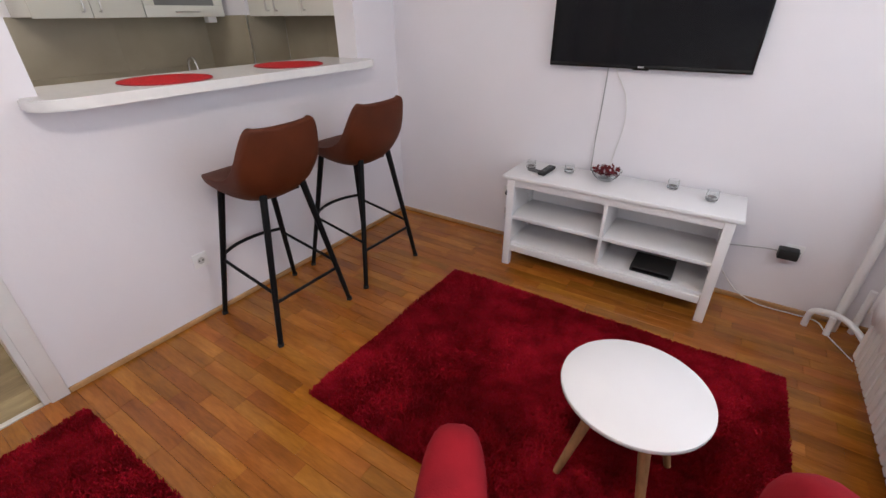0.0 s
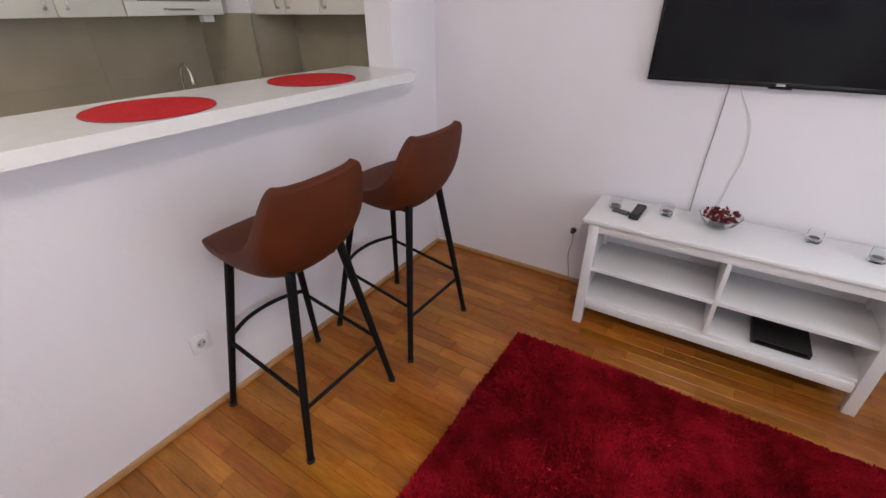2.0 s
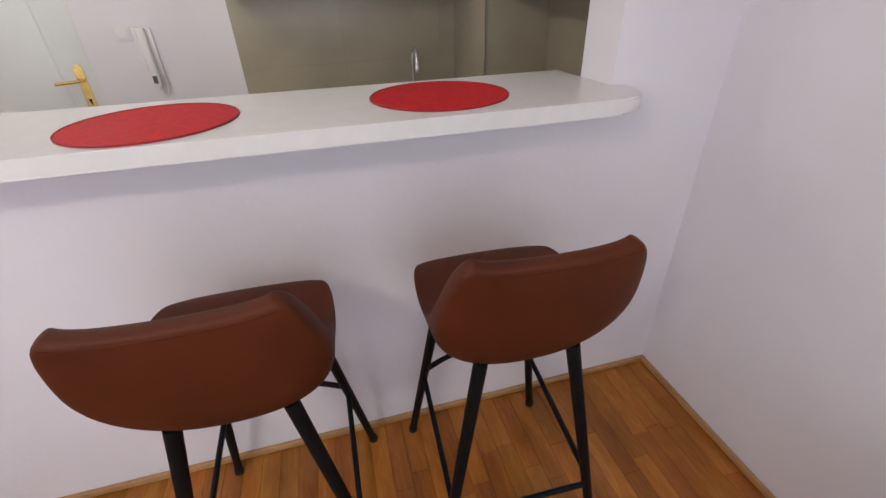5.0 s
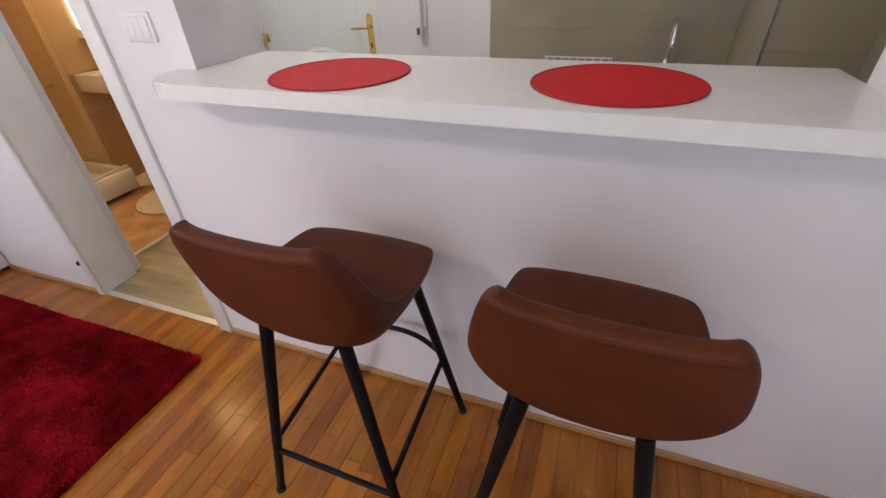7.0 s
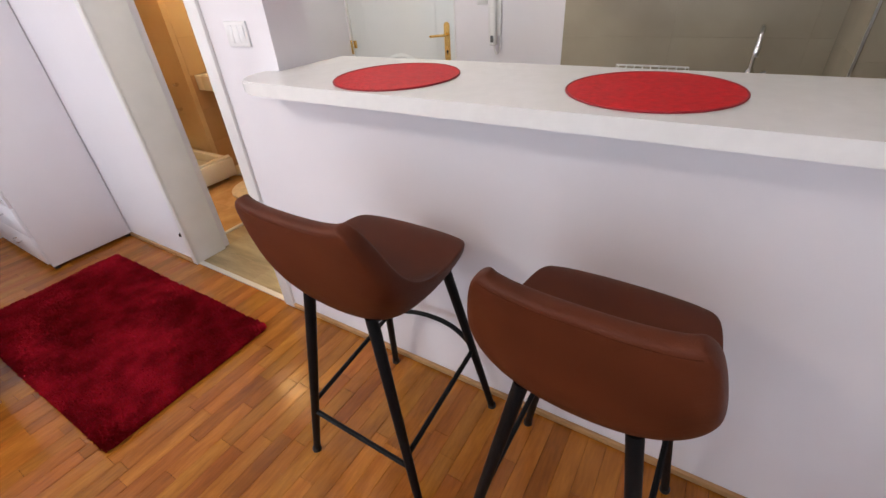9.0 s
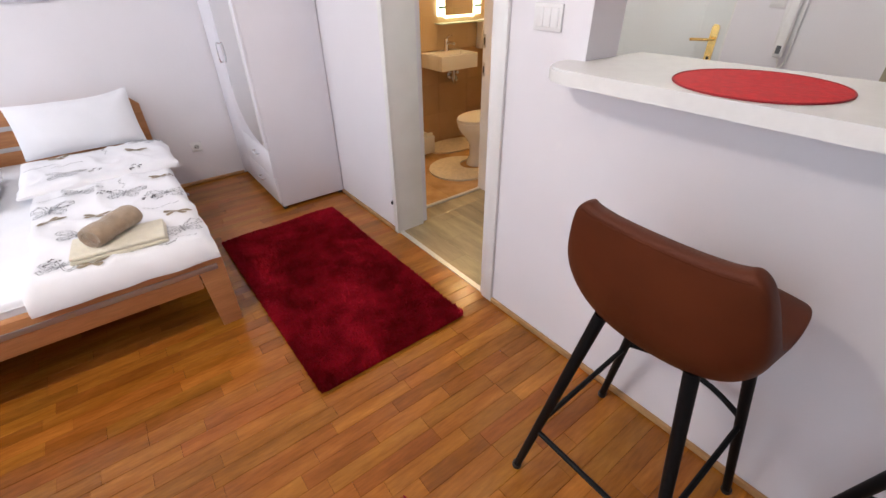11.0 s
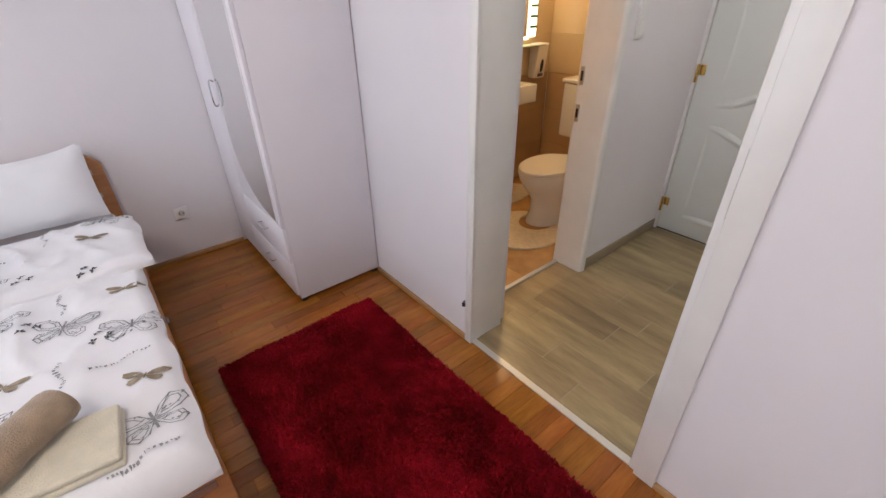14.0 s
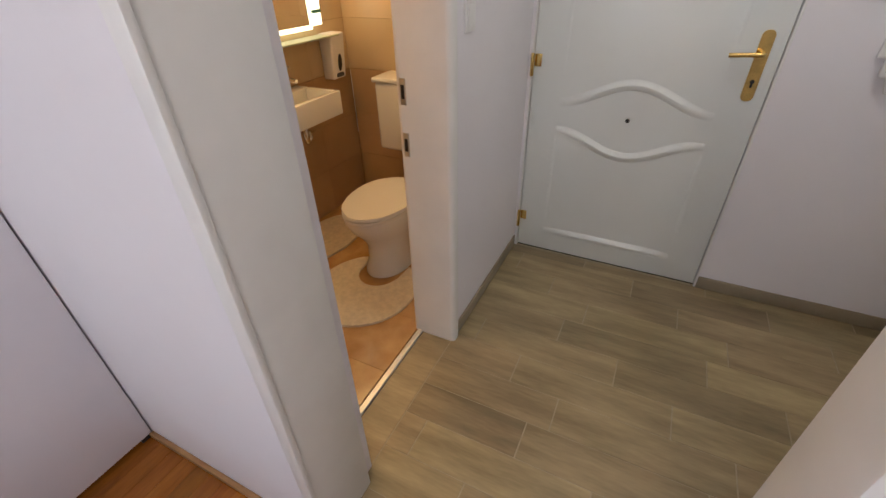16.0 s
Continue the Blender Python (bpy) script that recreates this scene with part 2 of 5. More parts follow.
def tube(bm, pts, r, seg=8, closed=False, r1=None, square=False):
    pts = [Vector(p) for p in pts]
    n = len(pts)
    rings = []
    up = None
    for i, p in enumerate(pts):
        d = (pts[(i + 1) % n] - pts[i - 1]) if closed else (pts[min(i + 1, n - 1)] - pts[max(i - 1, 0)])
        d.normalize()
        if up is None:
            up = d.orthogonal().normalized() if not square else (Vector((1, 0, 0)) - d * d.x).normalized()
        up = (up - d * up.dot(d)).normalized()
        side = d.cross(up)
        rad = r if r1 is None else r + (r1 - r) * i / (n - 1)
        rings.append([bm.verts.new(p + rad * (math.cos(a) * up + math.sin(a) * side)) for a in [2 * math.pi * (k + 0.5) / seg for k in range(seg)]])
    for i in range(n if closed else n - 1):
        a, b = rings[i], rings[(i + 1) % n]
        for k in range(seg):
            bm.faces.new((a[k], a[(k + 1) % seg], b[(k + 1) % seg], b[k]))
    if not closed:
        bm.faces.new(rings[0][::-1])
        bm.faces.new(rings[-1])
    return bm


def smooth_pts(pts, n=8):
    pts = [Vector(p) for p in pts]
    out = []
    for i in range(len(pts) - 1):
        p0, p1, p2, p3 = pts[max(i - 1, 0)], pts[i], pts[i + 1], pts[min(i + 2, len(pts) - 1)]
        for k in range(n):
            t = k / n
            out.append(0.5 * ((2 * p1) + (p2 - p0) * t + (2 * p0 - 5 * p1 + 4 * p2 - p3) * t * t + (3 * p1 - p0 - 3 * p2 + p3) * t ** 3))
    out.append(pts[-1])
    return out


def outline(bm, pts, z0, z1):
    """A flat prism over a closed outline of (x, y)."""
    low = [bm.verts.new((x, y, z0)) for x, y in pts]
    top = [bm.verts.new((x, y, z1)) for x, y in pts]
    bm.faces.new(low[::-1])
    bm.faces.new(top)
    for k in range(len(pts)):
        j = (k + 1) % len(pts)
        bm.faces.new((low[k], low[j], top[j], top[k]))
    return bm


def round_rect(x0, x1, y0, y1, r, seg=6):
    pts = []
    for cx, cy, a0 in ((x1 - r, y1 - r, 0), (x0 + r, y1 - r, 90), (x0 + r, y0 + r, 180), (x1 - r, y0 + r, 270)):
        for k in range(seg + 1):
            a = radians(a0 + 90 * k / seg)
            pts.append((cx + r * math.cos(a), cy + r * math.sin(a)))
    return pts


def link(name, bm, mat, smooth=False):
    bmesh.ops.recalc_face_normals(bm, faces=bm.faces)
    me = bpy.data.meshes.new(name)
    bm.to_mesh(me)
    bm.free()
    me.materials.append(mat)
    if smooth:
        me.polygons.foreach_set("use_smooth", [True] * len(me.polygons))
        me.set_sharp_from_angle(angle=radians(40))
    return new(name, me)


def part(name, bm, mat, parent, label="", smooth=True):
    ob = link(name, bm, mat, smooth)
    ob.parent = parent
    if label:
        ob["label"] = label
    return ob


def thing(name, label, category, group="", kind="", at=(0, 0, 0), rz=0.0):
    ob = new(name)
    ob.empty_display_size = 0.05
    ob.matrix_basis = pose(*at, 0, 0, rz)
    return tagged(ob, label, category, group, kind)


def structure(name, bm, mat, label, category="", smooth=False):
    return tagged(link(name, bm, mat, smooth), label, category or name.split("_")[0], kind="structure")


def B(*a, **k):
    return box(bmesh.new(), *a, **k)


# ---- large structure ----
XW, XB = -1.828, -2.000      # bar wall, living side and kitchen side
YN, YS, XE = 2.88, -2.25, 1.28
XD, H = -3.60, 2.60          # entrance wall, ceiling height
DY0, DY1, DH = -0.49, 0.325, 2.06
PY0, PY1, PZ0, PZ1 = 0.765, 2.478, 1.175, 2.25

structure("floor", B(XW - 0.015, XE, YS, YN, -0.12, -0.012), GAPM, "wooden subfloor under the oak parquet", "floor")
structure("floor_hall", B(XD - 0.02, XW - 0.015, -0.60, YN, -0.12, -0.0015), PGROUT, "grouted bed under the wood-look tiles", "floor")
structure("floor_bathroom", B(-3.92, XB - 0.02, -2.45, -0.60, -0.12, -0.010), GROUT, "grouted bed under the ochre bathroom tiles", "floor")

bm = bmesh.new()
for y0, y1, z0, z1 in ((YS, DY0 - 0.02, 0, H), (DY0 - 0.02, DY1 + 0.06, DH + 0.02, H), (DY1 + 0.06, PY0, 0, H),
                       (PY0, PY1, 0, PZ0), (PY0, PY1, PZ1, H), (PY1, YN, 0, H)):
    box(bm, XB, XW, y0, y1, z0, z1)
structure("wall_west", bm, WALL, "white painted wall with the kitchen hatch and a doorway", "wall")
structure("wall_north", B(XD - 0.2, XE + 0.15, YN, YN + 0.15, 0, H), WALL, "white painted wall behind the television", "wall")
structure("wall_south", B(XB, XE + 0.15, YS - 0.15, YS, 0, H), WALL, "white painted wall behind the bed", "wall")
WZ0, WZ1 = 0.85, 2.35
ADDED_WINDOWS = ((-2.0, -0.3), (0.65, 2.55))
bm = bmesh.new()
for y0, y1, z0, z1 in ((YS, -2.0, 0, H), (-0.3, 0.65, 0, H), (2.55, YN, 0, H), (-2.0, -0.3, 0, WZ0), (-2.0, -0.3, WZ1, H), (0.65, 2.55, 0, WZ0), (0.65, 2.55, WZ1, H)):
    box(bm, XE, XE + 0.25, y0, y1, z0, z1)
structure("wall_east", bm, WALL, "white painted outer wall with two unseen added windows", "wall")
bm = bmesh.new()
box(bm, XD - 0.15, XD, -0.70, -0.505, 0, H)
box(bm, XD - 0.15, XD, -0.505, 0.46, 2.04, H)
box(bm, XD - 0.15, XD, 0.46, YN, 0, H)
box(bm, XD - 0.15, XD - 0.10, -0.505, 0.46, 0, 2.04)
structure("wall_entrance", bm, WALL, "white painted wall with the entrance door", "wall")
BX0, BX1 = -2.715, -2.075
bm = bmesh.new()
box(bm, -4.03, BX0 - 0.05, -0.70, -0.52, 0, H)
box(bm, BX1, XB, -0.70, -0.52, 0, H)
box(bm, BX0 - 0.05, BX1, -0.70, -0.52, 2.06, H)
structure("wall_hall", bm, WALL, "white painted hall wall with the bathroom doorway", "wall")
bm = outline(bmesh.new(), round_rect(BX0 - 0.06, BX0, -0.712, -0.505, 0.022), 0, 2.06)
structure("trim_bathroom_jamb", bm, TRIM, "rounded off-white plastered bathroom door jamb", "trim", True)
bm = bmesh.new()
box(bm, -4.03, -3.888, -2.45, -0.70, 0, H)
structure("wall_bath_west", bm, BTILE, "beige tiled bathroom wall behind the toilet", "wall")
bm = bmesh.new()
box(bm, -3.888, -2.93, -1.95, -1.808, 0, H)
box(bm, -2.93, -2.885, -2.45, -1.80, 0, H)
box(bm, -2.885, XB, -2.45, -2.30, 0, H)
structure("wall_bath_south", bm, BTILE, "beige tiled bathroom wall behind the washbasin", "wall")
structure("wall_bath_east", B(XB - 0.04, XB - 0.004, -2.30, -0.70, 0, H), BTILE, "beige tiled bathroom side wall", "wall")
structure("ceiling", B(-4.03, XE + 0.15, -2.45, YN + 0.15, H, H + 0.12), CEIL, "white painted flat ceiling", "ceiling")
# tiled pillar in the kitchen corner
bm = B(XD, -3.008, 2.528, YN, 0, H)
structure("wall_pillar", bm, WALL, "white painted pillar in the kitchen corner", "wall")

# doorway lining and architraves
bm = bmesh.new()
box(bm, XB - 0.026, XW + 0.004, DY0 - 0.02, DY0, 0, DH, 0.004)
box(bm, XB + 0.055, XW + 0.004, DY1, DY1 + 0.06, 0, DH, 0.004)
box(bm, XB + 0.055, XW + 0.004, DY0 - 0.02, DY1 + 0.06, DH, DH + 0.02, 0.004)
structure("trim_doorway", bm, TRIM, "white painted lining of the living room doorway", "trim", True)
bm = bmesh.new()
box(bm, XW, XW + 0.016, DY0 - 0.035, DY0 + 0.006, 0, DH + 0.06, 0.005)
box(bm, XW, XW + 0.016, DY1 + 0.023, DY1 + 0.093, 0, DH + 0.06, 0.003)
box(bm, XW, XW + 0.016, DY0 + 0.006, DY1 + 0.023, DH, DH + 0.06, 0.006)
structure("trim_architrave", bm, TRIM, "white moulded architrave round the doorway", "trim", True)
structure("trim_threshold", outline(bmesh.new(), round_rect(XW - 0.028, XW + 0.002, DY0, DY1, 0.004), 0.0005, 0.006), METALSTRIP, "pale aluminium threshold strip", "trim", True)
structure("trim_bath_threshold", B(BX0, BX1, -0.69, -0.665, -0.002, 0.012, 0.003), METALSTRIP, "light strip at the edge of the bathroom floor", "trim")

# unseen windows, added in the east wall to let daylight in
for name, (w0, w1) in zip(("window_1", "window_2"), ADDED_WINDOWS):
    win = thing(name, "unseen white framed two-pane window added in the outer wall", "window", kind="structure")
    wm = (w0 + w1) / 2
    bm = bmesh.new()
    for y0, y1 in ((w0, w0 + 0.06), (w1 - 0.06, w1), (wm - 0.04, wm + 0.04)):
        box(bm, XE + 0.10, XE + 0.16, y0, y1, WZ0, WZ1, 0.005)
    for a, b in ((w0 + 0.06, wm - 0.04), (wm + 0.04, w1 - 0.06)):
        box(bm, XE + 0.10, XE + 0.16, a, b, WZ0, WZ0 + 0.07, 0.005)
        box(bm, XE + 0.10, XE + 0.16, a, b, WZ1 - 0.07, WZ1, 0.005)
    part("window_frame", bm, TRIM, win)
    part("window_sill", B(XE - 0.05, XE + 0.10, w0 - 0.04, w1 + 0.04, WZ0 - 0.03, WZ0 + 0.004, 0.006), TRIM, win)
    for a, b in ((w0 + 0.06, wm - 0.04), (wm + 0.04, w1 - 0.06)):
        p = part("pane", B(XE + 0.125, XE + 0.131, a, b, WZ0 + 0.07, WZ1 - 0.07), GLASS, win)
        p.visible_shadow = False

# ---- bar counter and kitchen ----
pts = []
ya, yb, xf = 0.700, 2.515, -1.662
for k in range(9):
    pts.append((xf - 0.11 + 0.11 * math.sin(radians(90 * k / 8)), ya + 0.11 - 0.11 * math.cos(radians(90 * k / 8))))
for k in range(9):
    a = radians(90 * k / 8)
    pts.append((xf - 0.11 + 0.11 * math.cos(a), yb - 0.11 + 0.11 * math.sin(a)))
pts += [(XW + 0.001, yb), (XW + 0.001, PY1 - 0.002), (-2.150, PY1 - 0.002), (-2.150, PY0 + 0.002), (XW + 0.001, PY0 + 0.002), (XW + 0.001, ya)]
bm = outline(bmesh.new(), pts, 1.184, 1.227)
bmesh.ops.bevel(bm, geom=[e for e in bm.edges if abs(e.verts[0].co.z - e.verts[1].co.z) < 1e-4], offset=0.006, segments=2, affect="EDGES")
counter = thing("bar_counter", "thick white laminate bar counter with rounded corners in the hatch", "counter")
part("worktop", bm, STONE, counter)
part("support_board", B(-2.10, xf - 0.06, PY0 + 0.03, PY1 - 0.03, 1.1745, 1.185), WARD, counter)


def placemat(x, y):
    t = thing("placemat", "round bright red woven placemat on the white counter", "placemat", "placemats on the counter", at=(x, y, 1.227))
    bm = bmesh.new()
    prof = [(0.0005, 0.003)]
    n = 26
    for k in range(1, n):
        r = 0.190 * k / n
        prof.append((r, 0.0030 + 0.0010 * (k % 2)))
    prof += [(0.191, 0.003), (0.193, 0.0006)]
    lathe(bm, prof[::-1], 56)
    part("mat", bm, MATRED, t)
    bm = bmesh.new()
    tube(bm, [(0.193 * math.cos(2 * math.pi * k / 56), 0.193 * math.sin(2 * math.pi * k / 56), 0.0026) for k in range(56)], 0.0026, 6, True)
    part("edging", bm, MATEDGE, t, "darker red stitched edge")
    return t


placemat(-1.868, 1.253)
placemat(-1.897, 1.973)


def bow_handle(parent, p, q, out, r=0.005, mat=STEEL):
    p, q, out = Vector(p), Vector(q), Vector(out)
    pts = smooth_pts([p, p + out * 0.9 + (q - p) * 0.04, p + (q - p) * 0.5 + out, q + out * 0.9 + (p - q) * 0.04, q], 5)
    return part("handle", tube(bmesh.new(), pts, r, 8), mat, parent, "brushed steel bow handle")


FX = -3.235   # fronts of the wall cupboards on the entrance side


def wall_cupboard(y0, y1, kind):
    c = thing("wall_cupboard", "cream gloss kitchen wall cupboard with steel handles" if kind != "glass" else "cream lift-up kitchen cupboard with a glass pane", "cupboard", "kitchen wall cupboards")
    part("carcass", B(XD, FX - 0.02, y0 + 0.001, y1 - 0.001, 1.485, 2.20, 0.001), KITCH, c)
    if kind == "glass":
        bm = bmesh.new()
        z0, z1 = 1.478, 1.80
        box(bm, FX - 0.02, FX, y0 + 0.002, y1 - 0.002, z0, z0 + 0.075, 0.003)
        box(bm, FX - 0.02, FX, y0 + 0.002, y1 - 0.002, z1 - 0.05, z1, 0.003)
        box(bm, FX - 0.02, FX, y0 + 0.002, y0 + 0.075, z0 + 0.075, z1 - 0.05, 0.003)
        box(bm, FX - 0.02, FX, y1 - 0.075, y1 - 0.002, z0 + 0.075, z1 - 0.05, 0.003)
        d = part("door", bm, KITCH, c)
        part("pane", B(FX - 0.014, FX - 0.008, y0 + 0.074, y1 - 0.074, z0 + 0.074, z1 - 0.049), SMOKE, d, "smoked glass pane")
        m = (y0 + y1) / 2
        bow_handle(d, (FX - 0.001, m - 0.085, 1.512), (FX - 0.001, m + 0.085, 1.512), (0.025, 0, 0))
        part("upper_door", B(FX - 0.02, FX, y0 + 0.002, y1 - 0.002, z1 + 0.003, 2.198, 0.003), KITCH, c)
    else:
        m = (y0 + y1) / 2
        for a, b, hy in ((y0 + 0.002, m - 0.0015, m - 0.05), (m + 0.0015, y1 - 0.002, m + 0.045)):
            d = part("door", B(FX - 0.02, FX, a, b, 1.478, 2.198, 0.003), KITCH, c)
            bow_handle(d, (FX - 0.001, hy, 1.515), (FX - 0.001, hy, 1.645), (0.028, 0, 0), 0.006)
    return c


wall_cupboard(1.26, 1.895, "pair")
wall_cupboard(1.897, 2.49, "glass")


def corner_cupboard(x0, x1, handles):
    c = thing("wall_cupboard", "cream gloss kitchen wall cupboard beside the pillar", "cupboard", "kitchen wall cupboards")
    part("carcass", B(x0 + 0.001, x1 - 0.001, 2.57, YN, 1.485, 2.20, 0.001), KITCH, c)
    n = len(handles)
    for k, hx in enumerate(handles):
        a, b = x0 + (x1 - x0) * k / n, x0 + (x1 - x0) * (k + 1) / n
        d = part("door", B(a + 0.0015, b - 0.0015, 2.55, 2.569, 1.478, 2.198, 0.003), KITCH, c)
        bow_handle(d, (hx, 2.551, 1.515), (hx, 2.551, 1.645), (0, -0.028, 0), 0.006)
    return c


corner_cupboard(-3.0, -2.41, (-2.755, -2.66))
corner_cupboard(-2.408, -2.02, (-2.355,))

base = thing("base_cupboard", "cream kitchen base cupboard under the sink", "cupboard")
part("carcass", B(XD, -3.05, 1.26, 2.52, 0.10, 0.86), KITCH, base)
part("plinth", B(XD, -3.10, 1.26, 2.52, 0.0, 0.10), GREYP, base)
for k in range(3):
    d = part("door", B(-3.05, -3.03, 1.262 + 0.42 * k, 1.678 + 0.42 * k, 0.105, 0.855, 0.003), KITCH, base)
    bow_handle(d, (-3.031, 1.40 + 0.42 * k, 0.80), (-3.031, 1.54 + 0.42 * k, 0.80), (0.026, 0, 0))
top = thing("kitchen_worktop", "pale stone-look kitchen worktop along the wall", "worktop")
part("slab", B(XD, -3.02, 1.25, 2.526, 0.86, 0.90, 0.004), STONE, top)
rack = thing("dish_rack", "white plastic dish drainer on the worktop", "dish rack", at=(-3.36, 1.76, 0.90))
bm = bmesh.new()
outline(bm, round_rect(-0.14, 0.14, -0.19, 0.19, 0.03), 0.0, 0.02)
for s in (-1, 1):
    tube(bm, [(s * 0.13, -0.18, 0.02), (s * 0.135, -0.185, 0.085), (s * 0.135, 0.185, 0.085), (s * 0.13, 0.18, 0.02)], 0.005, 6)
part("tray", bm, PLASTIC, rack)
for k in range(9):
    part("wire", tube(bmesh.new(), [(-0.135, -0.17 + 0.0425 * k, 0.084), (0.0, -0.17 + 0.0425 * k, 0.03), (0.135, -0.17 + 0.0425 * k, 0.084)], 0.0028, 6), PLASTIC, rack)
tap = thing("kitchen_tap", "tall chrome swan-neck kitchen tap on the worktop", "tap", at=(-3.47, 2.215, 0.90))
part("base", lathe(bmesh.new(), [(0.028, 0), (0.028, 0.02), (0.022, 0.05), (0.020, 0.09), (0.012, 0.10)], 20), CHROME, tap)
part("spout", tube(bmesh.new(), smooth_pts([(0, 0, 0.09), (0, 0, 0.20), (0.02, 0, 0.265), (0.07, 0, 0.29), (0.115, 0, 0.265), (0.13, 0, 0.21)], 6), 0.011, 12), CHROME, tap)
part("nozzle", lathe(bmesh.new(), [(0.0105, 0.17), (0.015, 0.175), (0.015, 0.215), (0.011, 0.22)], 14, (0.1305, 0, 0)), CHROME, tap)
part("lever", tube(bmesh.new(), [(0.0, 0.02, 0.06), (0.0, 0.07, 0.085)], 0.006, 8), CHROME, tap)
hub = thing("socket_box", "small white junction box under the cupboards", "socket")
part("case", B(XD + 0.26, XD + 0.32, 2.37, 2.44, 1.437, 1.485, 0.005), PLASTIC, hub)
structure("trim_pillar_corner", B(-3.0, -2.992, 2.508, 2.516, 0.0, 1.485), STEEL, "steel edge profile on the tiled pillar corner", "trim")

# intercom and switch on the entrance wall
ic = thing("intercom", "white wall intercom handset beside the entrance door", "intercom", at=(XD, 0.765, 1.06))
part("bracket", B(0, 0.018, -0.045, 0.045, 0.06, 0.30, 0.006), PLASTIC, ic)
part("handset", box(bmesh.new(), 0.018, 0.050, -0.024, 0.022, 0.0, 0.30, 0.010, 3), PLASTIC, ic)
part("grille", B(0.0495, 0.052, -0.012, 0.010, 0.02, 0.06), GREYP, ic)
part("cord", tube(bmesh.new(), smooth_pts([(0.03, 0.0, 0.01), (0.03, 0.02, -0.05), (0.02, 0.04, -0.02), (0.012, 0.04, 0.07)], 6), 0.004, 6), CORDW, ic)


def plate_switch(name, label, origin, axis, w, h, rockers):
    """A wall plate on the x (+1) or y (-1 / +1) face of a wall."""
    t = thing(name, label, "switch")
    bm = bmesh.new()
    ox, oy, oz = origin
    if axis == "x":
        box(bm, ox, ox + 0.009, oy, oy + w, oz, oz + h, 0.003)
        part("plate", bm, PLASTIC, t)
        for k in range(rockers):
            a = oy + 0.012 + (w - 0.024) * k / rockers
            part("rocker", B(ox + 0.009, ox + 0.0125, a + 0.0003, a + (w - 0.024) / rockers - 0.0003, oz + 0.012, oz + h - 0.012, 0.002), PLASTIC, t)
    else:
        s = 1 if axis == "+y" else -1
        a, b = sorted((oy, oy + s * 0.009))
        box(bm, ox, ox + w, a, b, oz, oz + h, 0.003)
        part("plate", bm, PLASTIC, t)
        for k in range(rockers):
            z = oz + 0.012 + (h - 0.024) * k / rockers
            a, b = sorted((oy + s * 0.009, oy + s * 0.013))
            part("rocker", B(ox + 0.012, ox + w - 0.012, a, b, z + 0.001, z + (h - 0.024) / rockers - 0.001, 0.002), PLASTIC, t)
    return t


plate_switch("light_switch", "white three-rocker light switch by the doorway", (XW, 0.535, 1.303), "x", 0.120, 0.083, 3)
plate_switch("light_switch", "white light switch beside the intercom", (XD, 0.635, 1.295), "x", 0.075, 0.075, 1)
plate_switch("light_switch", "white upright switch and socket plate in the hall", (-2.912, -0.52, 1.245), "+y", 0.075, 0.16, 2)


def socket(origin, normal, plug=False):
    """Round recessed wall socket in a square plate; normal is a turn about z."""
    t = thing("wall_socket", "white wall socket with a black plug in it" if plug else "empty white round-pin wall socket", "socket", "wall sockets", at=origin, rz=normal)
    part("plate", B(0, 0.009, -0.040, 0.040, -0.040, 0.040, 0.004), PLASTIC, t)
    bm = bmesh.new()
    lathe(bm, [(0.0005, 0.004), (0.0195, 0.004), (0.0205, 0.012), (0.0235, 0.012), (0.0235, 0.0)], 24)
    bmesh.ops.rotate(bm, verts=bm.verts, matrix=Matrix.Rotation(radians(90), 3, "Y"))
    part("rim", bm, PLASTIC, t)
    # the insert's greyer colour stands in for shade inside the recess
    bm = lathe(bmesh.new(), [(0.0192, 0.0092), (0.0192, 0.0098), (0.002, 0.0098)], 24)
    bmesh.ops.rotate(bm, verts=bm.verts, matrix=Matrix.Rotation(radians(90), 3, "Y"))
    part("insert", bm, SOCKET_SHADE, t)
    for s in (-1, 1):
        part("hole", B(0.0097, 0.0106, s * 0.0095 - 0.0035, s * 0.0095 + 0.0035, -0.0035, 0.0035), DARKGL, t)
    return t


socket((XW, 1.129, 0.339), 0)
socket((-0.855, YN, 0.355), -90, True)
socket((0.815, YN, 0.355), -90, True)
socket((-1.010, YS, 0.303), 90)

# ---- entrance door ----
door = thing("door_1", "closed white moulded-panel entrance door with brass fittings", "door", kind="structure")
DX = XD - 0.012
EY0, EY1 = -0.497, 0.452
bm = B(DX - 0.04, DX, EY0, EY1, 0.008, 2.03, 0.003)
part("leaf", bm, DOORW, door)
bm = bmesh.new()
box(bm, XD - 0.10, XD + 0.004, EY1 + 0.003, EY1 + 0.012, 0, 2.04, 0.002)
box(bm, XD - 0.10, XD + 0.004, EY0 - 0.008, EY0 - 0.003, 0, 2.04, 0.001)
part("frame", bm, TRIM, door)


